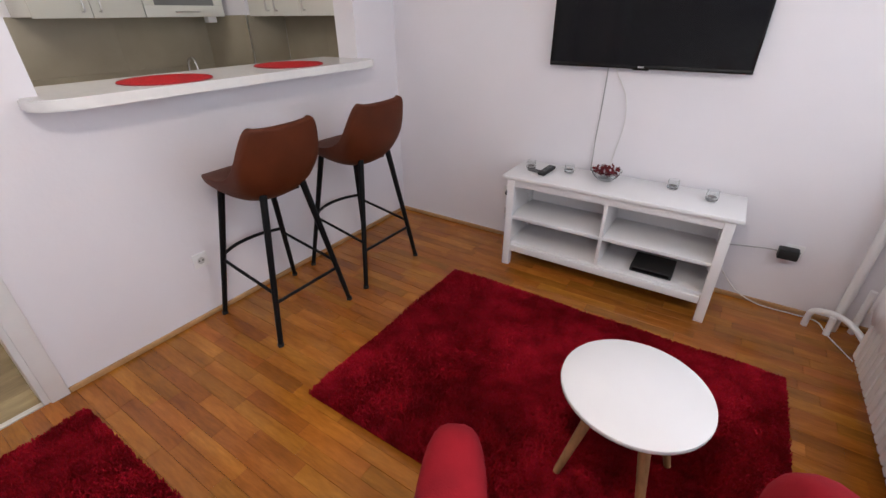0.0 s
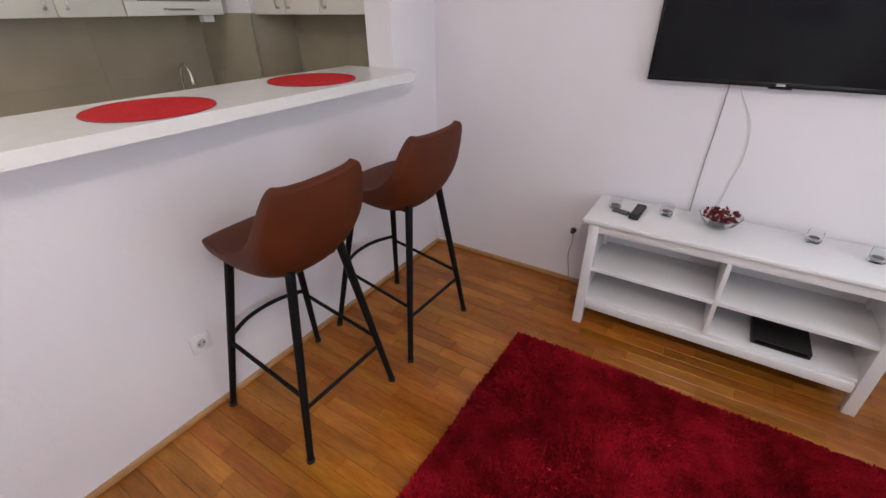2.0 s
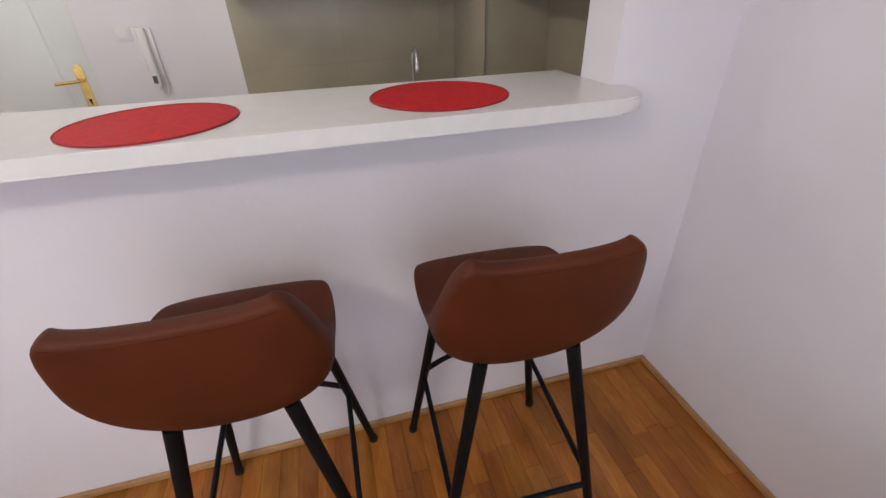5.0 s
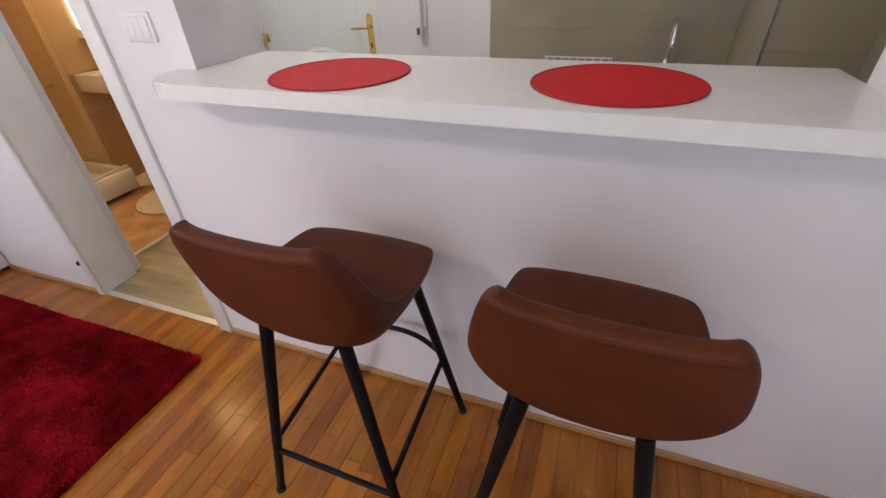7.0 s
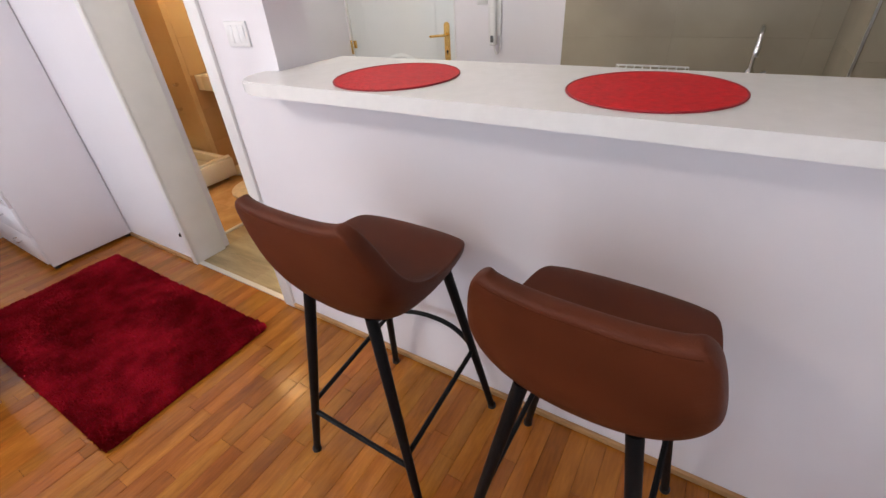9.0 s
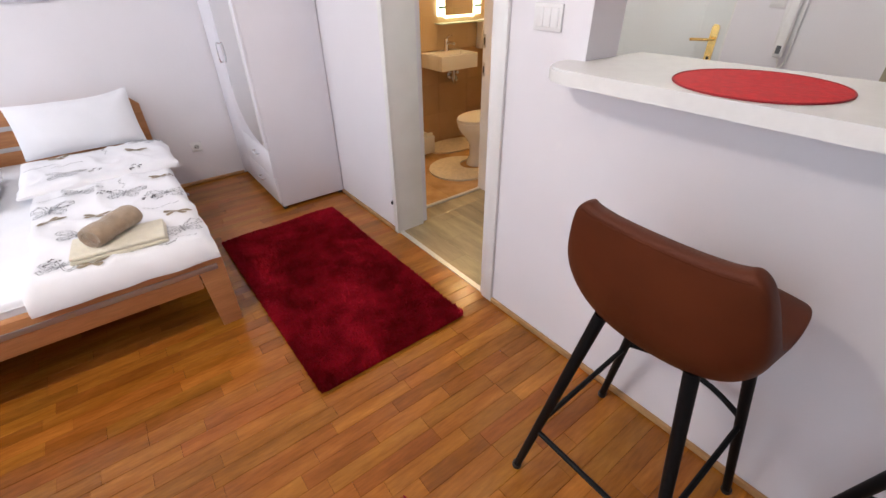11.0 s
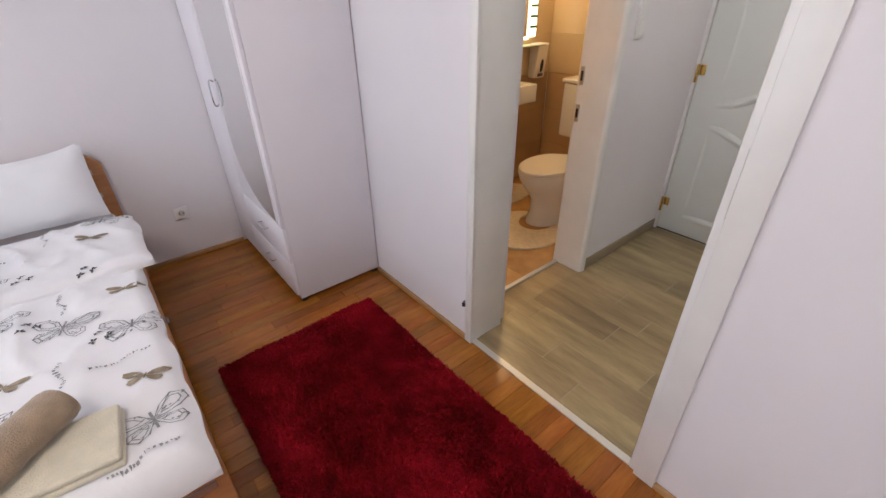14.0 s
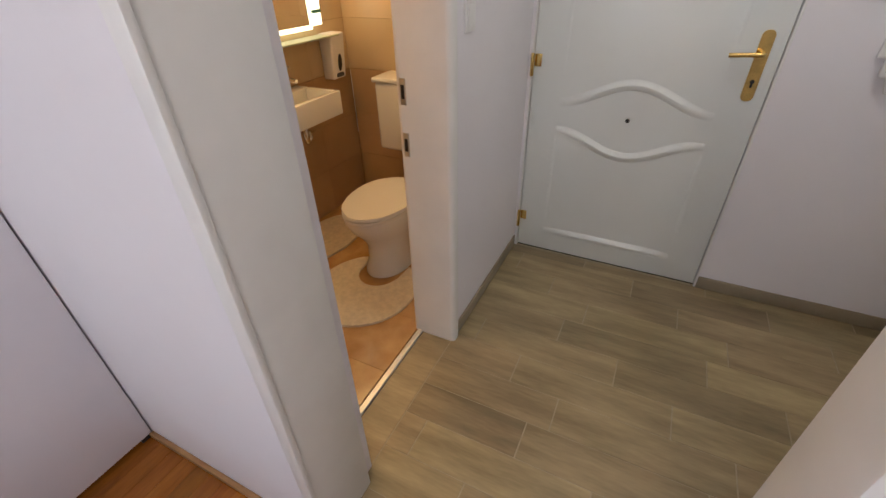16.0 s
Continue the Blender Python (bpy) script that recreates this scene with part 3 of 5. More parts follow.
def ridge(parent, pts, w=0.020, h=0.014):
    """A flat rounded moulding that follows points (y, z) on the door leaf."""
    bm = bmesh.new()
    pp = [Vector((0, y, z)) for y, z in pts]
    rows = []
    n = len(pp)
    for i, p in enumerate(pp):
        d = (pp[min(i + 1, n - 1)] - pp[max(i - 1, 0)]).normalized()
        s = Vector((0, -d.z, d.y))
        f = min(1.0, 4.0 * min(i, n - 1 - i) / n + 0.15)
        rows.append([bm.verts.new(Vector((DX - 0.001 + h * f * c, 0, 0)) + p + s * w * o) for o, c in ((-1.3, 0), (-0.7, 0.75), (0, 1), (0.5, 0.6), (0.75, 0.25), (1.3, 0))])
    for a, b in zip(rows, rows[1:]):
        for k in range(5):
            bm.faces.new((a[k], a[k + 1], b[k + 1], b[k]))
    return part("moulding", bm, DOORW, parent)


cy, hw = -0.028, 0.328
wave = [(-hw + 2 * hw * k / 40) for k in range(41)]
ridge(door, [(cy + u, 0.862 + 0.100 * (0.5 + 0.5 * math.cos(math.pi * u / hw))) for u in wave])
ridge(door, [(cy + u, 0.728 - 0.100 * (0.5 + 0.5 * math.cos(math.pi * u / hw))) for u in wave])
ridge(door, [(cy + u, 0.138) for u in wave])
ridge(door, [(cy + u, 1.880) for u in wave])
for s in (-1, 1):
    ridge(door, [(cy + s * hw, 0.93 + 0.95 * k / 12) for k in range(13)], 0.012, 0.003)
    ridge(door, [(cy + s * hw, 0.17 + 0.55 * k / 12) for k in range(13)], 0.012, 0.003)
bm = bmesh.new()
lathe(bm, [(0.0095, 0), (0.0095, 0.004), (0.006, 0.005)], 14)
bmesh.ops.rotate(bm, verts=bm.verts, matrix=Matrix.Rotation(radians(90), 3, "Y"))
bmesh.ops.translate(bm, verts=bm.verts, vec=(DX, -0.035, 0.803))
part("viewer", bm, RUBBER, door, "small dark door viewer")
for z in (1.02, 0.19, 1.85):
    bm = bmesh.new()
    lathe(bm, [(0.008, -0.05), (0.0085, -0.048), (0.0085, 0.048), (0.008, 0.05)], 12, (XD + 0.010, EY0 - 0.003, z))
    box(bm, DX, DX + 0.004, EY0 + 0.002, EY0 + 0.035, z - 0.01, z + 0.045, 0.001)
    part("hinge", bm, BRASS, door, "brass hinge")
hd = part("handle_plate", outline(bmesh.new(), round_rect(-0.022, 0.022, -0.13, 0.13, 0.020), 0, 0.006), BRASS, door, "brass door plate")
hd.matrix_basis = Matrix.Translation((DX, 0.388, 1.065)) @ Matrix(((0, 0, 1, 0), (1, 0, 0, 0), (0, 1, 0, 0), (0, 0, 0, 1)))
part("lever", tube(bmesh.new(), smooth_pts([(DX + 0.004, 0.388, 1.115), (DX + 0.04, 0.388, 1.115), (DX + 0.052, 0.38, 1.115), (DX + 0.052, 0.33, 1.112), (DX + 0.050, 0.275, 1.108)], 5), 0.0085, 10), BRASS, door, "brass door lever")
bm = bmesh.new()
lathe(bm, [(0.008, 0.0062), (0.008, 0.0072), (0.001, 0.0072)], 12)
box(bm, -0.004, 0.004, -0.022, -0.004, 0.0062, 0.0072)
kh = part("keyhole", bm, RUBBER, door)
kh.matrix_basis = Matrix.Translation((DX, 0.388, 1.010)) @ Matrix(((0, 0, 1, 0), (1, 0, 0, 0), (0, 1, 0, 0), (0, 0, 0, 1)))

# strike plates on the bathroom jamb
for z in (0.86, 1.04):
    s = thing("strike_plate", "small dark steel strike plate on the bathroom jamb", "strike plate", "strike plates")
    part("plate", B(BX0 - 0.0005, BX0 + 0.003, -0.692, -0.670, z, z + 0.085, 0.001), STEEL, s)
    part("slot", B(BX0 + 0.003, BX0 + 0.004, -0.687, -0.675, z + 0.02, z + 0.065), DARKGL, s)
s = thing("strike_plate", "long steel strike plate with a dark slot on the doorway frame", "strike plate", "strike plates")
part("plate", B(XW + 0.0045, XW + 0.0150, DY1 + 0.0222, DY1 + 0.0236, 0.965, 1.17, 0.0004), TRIM, s)
part("slot", B(XW + 0.0060, XW + 0.0135, DY1 + 0.0214, DY1 + 0.0222, 0.985, 1.150), DARKGL, s)
st = thing("door_stop", "small dark metal catch on the wall by the doorway", "door stop", at=(XW, -0.533, 0.212))
part("peg", B(0, 0.016, -0.009, 0.009, -0.014, 0.014, 0.004), GREYP, st)
part("pad", B(0.016, 0.024, -0.006, 0.006, -0.010, 0.010, 0.003), RUBBER, st)


# ---- bar stools ----
def bar_stool(at, rz):
    t = thing("bar_stool", "brown leatherette bar stool with black steel legs at the counter", "bar stool", "bar stools at the counter", at=at, rz=rz)
    # rows of the shell: x, z, half width, rise of the sides, wrap of the sides; the inside, then the outside
    inner = [(-0.210, 0.798, 0.155, 0.0, 0.035), (-0.204, 0.816, 0.188, 0.002, 0.026), (-0.152, 0.825, 0.210, 0.004, 0.008),
        (-0.072, 0.819, 0.219, 0.01, 0.0), (0.008, 0.81, 0.223, 0.022, 0.0), (0.086, 0.812, 0.222, 0.046, 0.0),
        (0.141, 0.83, 0.220, 0.066, -0.010), (0.178, 0.874, 0.215, 0.060, -0.020), (0.199, 0.924, 0.207, 0.045, -0.024),
        (0.212, 0.976, 0.197, 0.034, -0.020), (0.228, 1.034, 0.182, 0.025, -0.012), (0.236, 1.060, 0.168, 0.018, -0.010), (0.239, 1.072, 0.150, 0.014, -0.008)]
    outer = [(-0.214, 0.787, 0.155, 0.004, 0.035), (-0.200, 0.759, 0.186, 0.028, 0.026), (-0.142, 0.74, 0.205, 0.06, 0.008),
        (-0.062, 0.716, 0.212, 0.085, 0.0), (0.027, 0.7, 0.214, 0.105, 0.0), (0.108, 0.701, 0.213, 0.125, -0.008),
        (0.173, 0.729, 0.219, 0.13, -0.018), (0.214, 0.787, 0.223, 0.108, -0.028), (0.240, 0.841, 0.220, 0.080, -0.030),
        (0.257, 0.925, 0.208, 0.050, -0.024), (0.270, 1.022, 0.188, 0.028, -0.012), (0.273, 1.054, 0.173, 0.019, -0.010), (0.272, 1.070, 0.153, 0.014, -0.008)]
    nu = 14
    bm = bmesh.new()

    def sheet(rows):
        made = []
        for x, z, w, rise, wrap in rows:
            line = []
            for k in range(nu + 1):
                u = -1 + 2 * k / nu
                e = abs(u) ** 2.2
                line.append(bm.verts.new((x + wrap * e, w * math.sin(u * 1.45) / math.sin(1.45), z + rise * e)))
            made.append(line)
        for a, b in zip(made, made[1:]):
            for k in range(nu):
                bm.faces.new((a[k], a[k + 1], b[k + 1], b[k]))
        return made

    gi, go = sheet(inner), sheet(outer)
    for k in range(nu):
        bm.faces.new((gi[0][k], gi[0][k + 1], go[0][k + 1], go[0][k]))
        bm.faces.new((gi[-1][k], gi[-1][k + 1], go[-1][k + 1], go[-1][k]))
    for a in range(len(inner) - 1):
        for k in (0, nu):
            bm.faces.new((gi[a][k], gi[a + 1][k], go[a + 1][k], go[a][k]))
    shell = part("seat_shell", bm, LEATHER, t)
    d = shell.modifiers.new("round", "SUBSURF")
    d.levels = d.render_levels = 2
    shell.data.polygons.foreach_set("use_smooth", [True] * len(shell.data.polygons))
    shell.data.attributes.remove(shell.data.attributes["sharp_edge"]) if "sharp_edge" in shell.data.attributes else None
    # stitched seam along the rim of the back
    x, z, w, rise, wrap = outer[-2]
    pts = []
    for k in range(25):
        u = -0.80 + 1.60 * k / 24
        e = abs(u) ** 2.2
        pts.append((x - 0.0005 + wrap * e, w * math.sin(u * 1.45) / math.sin(1.45), z + rise * e))
    part("seam", tube(bmesh.new(), pts, 0.0006, 6), SEAM, t, "stitched seam")
    part("seat_plate", B(-0.12, 0.15, -0.11, 0.11, 0.724, 0.745, 0.004), BLACK, t)
    feet = {}
    for sx in (-1, 1):
        for sy in (-1, 1):
            bm = bmesh.new()
            a, b = Vector((sx * 0.247, sy * 0.244, 0.006)), Vector((0.176 if sx > 0 else -0.134, sy * (0.128 if sx < 0 else 0.112), 0.765))
            feet[sx, sy] = (a, b)
            tube(bm, [a, a.lerp(b, 0.5), b], 0.0128, 12, r1=0.0172)
            leg = part("leg", bm, BLACK, t)
            part("foot_cap", lathe(bmesh.new(), [(0.0155, 0), (0.0165, 0.004), (0.0162, 0.016)], 12, (a.x, a.y, 0)), RUBBER, leg)

    def on(sx, sy, z):
        a, b = feet[sx, sy]
        return a.lerp(b, (z - a.z) / (b.z - a.z))

    p, q = on(-1, -1, 0.375), on(-1, 1, 0.375)
    mid = (p + q) / 2 + Vector((-0.055, 0, 0.0))
    part("footrest", tube(bmesh.new(), smooth_pts([p, p.lerp(q, 0.25) + Vector((-0.042, 0, 0)), mid, p.lerp(q, 0.75) + Vector((-0.042, 0, 0)), q], 6), 0.0095, 8), BLACK, t, "bowed black steel footrest")
    for sy in (-1, 1):
        part("stretcher", tube(bmesh.new(), [on(-1, sy, 0.345), on(1, sy, 0.285)], 0.0085, 8), BLACK, t)
    part("stretcher", tube(bmesh.new(), [on(1, -1, 0.235), on(1, 1, 0.235)], 0.0085, 8), BLACK, t)
    return t


stool = bar_stool((-1.517, 1.384, 0), -0.7)
copy_thing(stool, pose(-1.503, 2.022, 0, 0, 0, -2.0))


# ---- television wall ----
tv = thing("television", "large black flat television hung on the wall", "television")
part("housing", B(-0.60, 0.36, 2.845, 2.872, 1.235, 1.77, 0.004), BEZEL, tv)
bm = bmesh.new()
x0, x1, z0, z1 = -0.624, 0.384, 1.213, 1.795
box(bm, x0, x1, 2.826, 2.846, z0, z0 + 0.020, 0.002)
box(bm, x0, x1, 2.826, 2.846, z1 - 0.014, z1, 0.002)
box(bm, x0, x0 + 0.013, 2.826, 2.846, z0 + 0.02, z1 - 0.014, 0.002)
box(bm, x1 - 0.013, x1, 2.826, 2.846, z0 + 0.02, z1 - 0.014, 0.002)
part("bezel", bm, BEZEL, tv)
part("screen", B(x0 + 0.012, x1 - 0.012, 2.829, 2.845, z0 + 0.019, z1 - 0.013), SCREEN, tv)
part("badge", B(-0.135, -0.105, 2.8245, 2.8262, z0 + 0.006, z0 + 0.014), SILVER, tv, "small pale maker's badge")
part("foot_light", B(-0.16, -0.08, 2.828, 2.844, z0 - 0.006, z0, 0.001), BEZEL, tv)
part("wall_bracket", B(-0.30, 0.06, 2.8718, YN, 1.35, 1.65), BLACK, tv)


def cable(label, pts, r=0.003, mat=CORD, n=8):
    t = thing("cable", label, "cable")
    part("lead", tube(bmesh.new(), smooth_pts(pts, n), r, 6), mat, t)
    return t


cable("thin grey cable hanging from the television", [(-0.295, 2.866, 1.24), (-0.296, 2.871, 1.15), (-0.298, 2.873, 1.0), (-0.303, 2.873, 0.80), (-0.302, 2.871, 0.62), (-0.30, 2.862, 0.40)], 0.0028)
cable("pale cable loop hanging below the television", [(-0.265, 2.866, 1.24), (-0.235, 2.873, 1.17), (-0.174, 2.875, 1.057), (-0.157, 2.876, 0.92), (-0.175, 2.875, 0.78), (-0.20, 2.872, 0.62)], 0.0022, CORDW)
cable("thin dark plug lead beside the TV bench", [(-0.855, 2.862, 0.345), (-0.848, 2.852, 0.28), (-0.862, 2.858, 0.20), (-0.85, 2.862, 0.10), (-0.82, 2.86, 0.012), (-0.70, 2.86, 0.006)], 0.003)
plug = thing("plug", "black mains plug in the wall socket", "plug", at=(-0.855, 2.871, 0.352))
part("body", tube(bmesh.new(), [(0, 0.006, 0), (0, -0.022, -0.002), (0, -0.03, -0.006)], 0.016, 12, r1=0.009), RUBBER, plug)
ad = thing("power_adapter", "black power adapter plugged into the wall socket", "power adapter")
part("body", B(0.745, 0.835, 2.815, 2.871, 0.325, 0.382, 0.006), RUBBER, ad)
cable("dark lead from the adapter to the TV bench", [(0.748, 2.84, 0.36), (0.70, 2.82, 0.368), (0.62, 2.815, 0.36), (0.53, 2.83, 0.34), (0.47, 2.85, 0.31)], 0.0035)
cable("white cable lying along the skirting", [(0.40, 2.853, 0.40), (0.50, 2.850, 0.22), (0.62, 2.845, 0.07), (0.75, 2.842, 0.012), (0.90, 2.845, 0.006), (1.02, 2.835, 0.006), (1.06, 2.72, 0.006), (1.14, 2.55, 0.006)], 0.0035, CORDW)

bench = thing("tv_bench", "white wooden TV bench with four open compartments", "TV bench")
bx0, bx1, by0, by1 = -0.725, 0.535, 2.482, 2.842
part("top", B(bx0, bx1, by0, by1, 0.598, 0.620, 0.005), LACQ, bench)
for x in (-0.692, 0.458):
    for y in (by0 + 0.012, by1 - 0.055):
        bm = B(x, x + 0.046, y, y + 0.043, 0.0, 0.597, 0.002)
        s = -1 if x < 0 else 1
        for v in bm.verts:
            if v.co.z < 0.1:
                v.co.x += s * 0.004
        part("leg", bm, LACQ, bench)
part("apron", B(-0.646, 0.458, by0 + 0.016, by0 + 0.034, 0.553, 0.598, 0.002), LACQ, bench)
part("lower_apron", B(-0.646, 0.458, by0 + 0.016, by0 + 0.034, 0.108, 0.152, 0.002), LACQ, bench)
for x0, x1 in ((-0.682, -0.664), (0.474, 0.492)):
    part("side_panel", B(x0, x1, by0 + 0.055, by1 - 0.055, 0.108, 0.598), LACQ, bench)
part("back_panel", B(-0.646, 0.458, by1 - 0.012, by1 - 0.006, 0.17, 0.597), LACQ, bench)
part("bottom_shelf", B(-0.663, 0.474, by0 + 0.034, by1 - 0.012, 0.150, 0.168, 0.001), LACQ, bench)
part("divider", B(-0.106, -0.086, by0 + 0.018, by1 - 0.012, 0.168, 0.598, 0.001), LACQ, bench)
for x0, x1 in ((-0.663, -0.106), (-0.086, 0.474)):
    part("shelf", B(x0, x1, by0 + 0.022, by1 - 0.012, 0.335, 0.355, 0.002), LACQ, bench)

stb = thing("set_top_box", "flat black set-top box on the lower shelf", "set-top box")
bm = B(0.085, 0.305, 2.545, 2.745, 0.172, 0.205, 0.005)
part("case", bm, RUBBER, stb)
part("front_strip", B(0.10, 0.29, 2.5435, 2.546, 0.180, 0.197), SCREEN, stb)
for x in (0.10, 0.27):
    part("foot", B(x, x + 0.02, 2.57, 2.72, 0.168, 0.173), RUBBER, stb)

ZT = 0.620


def tea_glass(x, y, r=0.030):
    t = thing("candle_glass", "small clear glass tealight holder on the TV bench", "candle holder", "candle glasses", at=(x, y, ZT))
    bm = bmesh.new()
    lathe(bm, [(r * 0.55, 0.0), (r * 0.92, 0.002), (r, 0.012), (r * 0.93, 0.052), (r * 0.90, 0.052), (r * 0.93, 0.014), (r * 0.75, 0.008), (0.001, 0.008)], 24)
    part("glass", bm, GLASS, t)
    part("wax", lathe(bmesh.new(), [(r * 0.66, 0.0095), (r * 0.68, 0.020), (r * 0.60, 0.021), (0.001, 0.021)], 18), WAX, t, "dark burnt tealight")
    part("cup", lathe(bmesh.new(), [(r * 0.69, 0.009), (r * 0.72, 0.021), (r * 0.70, 0.021), (r * 0.67, 0.009)], 18, cap=False), SILVER, t)


for x, y in ((-0.625, 2.685), (-0.395, 2.735), (0.180, 2.765), (0.375, 2.690)):
    tea_glass(x, y)
bowl = thing("glass_bowl", "clear glass bowl of dried red petals on the TV bench", "bowl", at=(-0.175, 2.715, ZT))
part("bowl", lathe(bmesh.new(), [(0.035, 0.0), (0.045, 0.004), (0.072, 0.030), (0.088, 0.060), (0.085, 0.061), (0.069, 0.033), (0.042, 0.009), (0.001, 0.008)], 36), GLASS, bowl, "clear glass bowl")
rng = random.Random(4)
bm = bmesh.new()
for k in range(140):
    a, r = rng.uniform(0, 6.28), 0.072 * math.sqrt(rng.random())
    z = 0.022 + (r / 0.072) ** 2 * 0.022 + rng.uniform(0, 0.05 - 0.35 * r)
    c = Vector((r * math.cos(a), r * math.sin(a), z + 0.004))
    rot = Euler((rng.uniform(-1, 1), rng.uniform(-1, 1), rng.uniform(0, 6.28))).to_matrix()
    s = rng.uniform(0.008, 0.015)
    vs = [bm.verts.new(c + rot @ Vector(p) * s) for p in ((-1, 0, 0.3), (-0.3, -0.7, 0), (0.8, -0.4, 0.3), (1, 0.3, 0.4), (0.1, 0.8, 0.1), (0, 0, -0.15))]
    for i in range(5):
        bm.faces.new((vs[i], vs[(i + 1) % 5], vs[5]))
petals = part("petals", bm, POTP, bowl, "dried dark red petals")
petals["kind"] = "stuff"
rem = thing("remote_control", "black remote control lying on the TV bench", "remote control", at=(-0.514, 2.668, ZT), rz=-3)
part("body", box(bmesh.new(), -0.023, 0.023, -0.085, 0.085, 0, 0.022, 0.007, 3), RUBBER, rem)
for i in range(6):
    for j in range(3):
        part("button", B(-0.0145 + 0.0105 * j, -0.0065 + 0.0105 * j, -0.06 + 0.018 * i, -0.05 + 0.018 * i, 0.0218, 0.0235, 0.001), GREYP, rem)
rem = thing("remote_control", "small dark grey remote control beside the black one", "remote control", at=(-0.585, 2.640, ZT), rz=76)
part("body", box(bmesh.new(), -0.016, 0.016, -0.040, 0.040, 0, 0.014, 0.005, 3), GREYP, rem)
for i in range(4):
    for j in range(2):
        part("button", B(-0.011 + 0.012 * j, -0.002 + 0.012 * j, -0.036 + 0.018 * i, -0.026 + 0.018 * i, 0.0138, 0.0155, 0.001), RUBBER, rem)

# ---- coffee table, armchair, radiator ----
tab = thing("coffee_table", "small round white coffee table on slanted oak legs", "coffee table", at=(0.318, 1.347, 0.028))
part("tabletop", lathe(bmesh.new(), [(0.206, 0.385), (0.222, 0.390), (0.2285, 0.396), (0.2300, 0.403), (0.2285, 0.410), (0.224, 0.413)], 72), LACQ, tab, "round white lacquered top")
part("mounting_plate", lathe(bmesh.new(), [(0.12, 0.365), (0.125, 0.37), (0.125, 0.3855)], 40), OAKLEG, tab)
for a in (216, 306, 36, 126):
    c, s = math.cos(radians(a)), math.sin(radians(a))
    part("leg", tube(bmesh.new(), [(0.205 * c, 0.205 * s, 0.0), (0.10 * c, 0.10 * s, 0.375)], 0.0125, 14, r1=0.021), OAKLEG, tab, "tapered oak leg")


def superblob(bm, cx, cy, cz, rx, ry, rz, e=2.6, seg=26, rings=16):
    rows = []
    for i in range(rings + 1):
        p = -math.pi / 2 + math.pi * i / rings
        row = []
        for k in range(seg):
            q = 2 * math.pi * k / seg
            f = lambda v: math.copysign(abs(v) ** (2 / e), v)
            row.append(bm.verts.new((cx + rx * f(math.cos(p)) * f(math.cos(q)), cy + ry * f(math.cos(p)) * f(math.sin(q)), cz + rz * f(math.sin(p)))))
        rows.append(row)
    for a, b in zip(rows, rows[1:]):
        for k in range(seg):
            bm.faces.new((a[k], a[(k + 1) % seg], b[(k + 1) % seg], b[k]))
    bmesh.ops.remove_doubles(bm, verts=bm.verts, dist=1e-5)
    return bm


arm = thing("armchair", "red velvet armchair with rounded arms facing the television", "armchair", at=(0.424, 0.708, 0.03), rz=27)
for ax, ay in ((-0.348, 0.03), (0.430, -0.02)):
    part("armrest", superblob(bmesh.new(), ax, ay, 0.395, 0.085, 0.31, 0.232, 3.2), ARMRED, arm)
    for y in (-0.20, 0.20):
        part("leg", tube(bmesh.new(), [(ax * 0.9, y, 0.0), (ax * 0.87, y, 0.17)], 0.014, 10, r1=0.02), OAKLEG, arm)
part("seat", superblob(bmesh.new(), 0.04, 0.02, 0.28, 0.325, 0.22, 0.12, 5.0), ARMRED, arm)
part("backrest", superblob(bmesh.new(), 0.04, -0.215, 0.41, 0.42, 0.075, 0.20, 4.0), ARMRED, arm)

rad = thing("radiator", "white ribbed panel radiator low under the added window", "radiator")
bm = B(1.10, 1.17, 1.05, 2.445, 0.10, 0.66, 0.008)
part("panel", bm, LACQ, rad)
for k in range(27):
    y = 1.085 + 0.05 * k
    part("rib", B(1.084, 1.10, y, y + 0.040, 0.115, 0.645, 0.007), LACQ, rad)
for y in (1.3, 2.2):
    part("bracket", B(1.17, XE, y, y + 0.03, 0.3, 0.34), LACQ, rad)
part("valve", tube(bmesh.new(), [(1.135, 2.44, 0.14), (1.135, 2.50, 0.14)], 0.016, 12), LACQ, rad)
pipe = thing("heating_pipe", "white painted heating riser pipe in the corner", "pipe")
part("riser", tube(bmesh.new(), [(1.083, 2.80, 0.0), (1.083, 2.80, H)], 0.021, 16), LACQ, pipe)
part("riser", tube(bmesh.new(), [(1.165, 2.82, 0.0), (1.165, 2.82, 0.26)], 0.015, 14), LACQ, pipe)
part("branch", tube(bmesh.new(), smooth_pts([(0.965, 2.775, 0.0), (0.967, 2.775, 0.075), (0.99, 2.77, 0.105), (1.05, 2.76, 0.115), (1.10, 2.72, 0.115), (1.13, 2.63, 0.12), (1.135, 2.50, 0.14)], 6), 0.015, 12), LACQ, pipe)
part("branch", tube(bmesh.new(), [(1.055, 2.735, 0.0), (1.055, 2.745, 0.105)], 0.015, 12), LACQ, pipe)
cloth = thing("radiator_cloth", "thin white cloth draped over the radiator", "cloth")
bm = bmesh.new()
n = 110
g = []
for i, (x, z) in enumerate(((1.072, 0.34), (1.074, 0.42), (1.075, 0.52), (1.076, 0.62), (1.080, 0.664), (1.10, 0.667), (1.17, 0.667), (1.178, 0.60))):
    row = []
    for k in range(n + 1):
        y = 1.00 + 1.46 * k / n
        f = max(0.0, 1 - i / 4)
        hem = f * (0.018 * math.sin(k * 0.55) + 0.010 * math.sin(k * 1.7)) if i < 2 else 0.0
        row.append(bm.verts.new((x - 0.006 * f * (1 + math.sin(k * 0.8)), y, z + hem)))
    g.append(row)
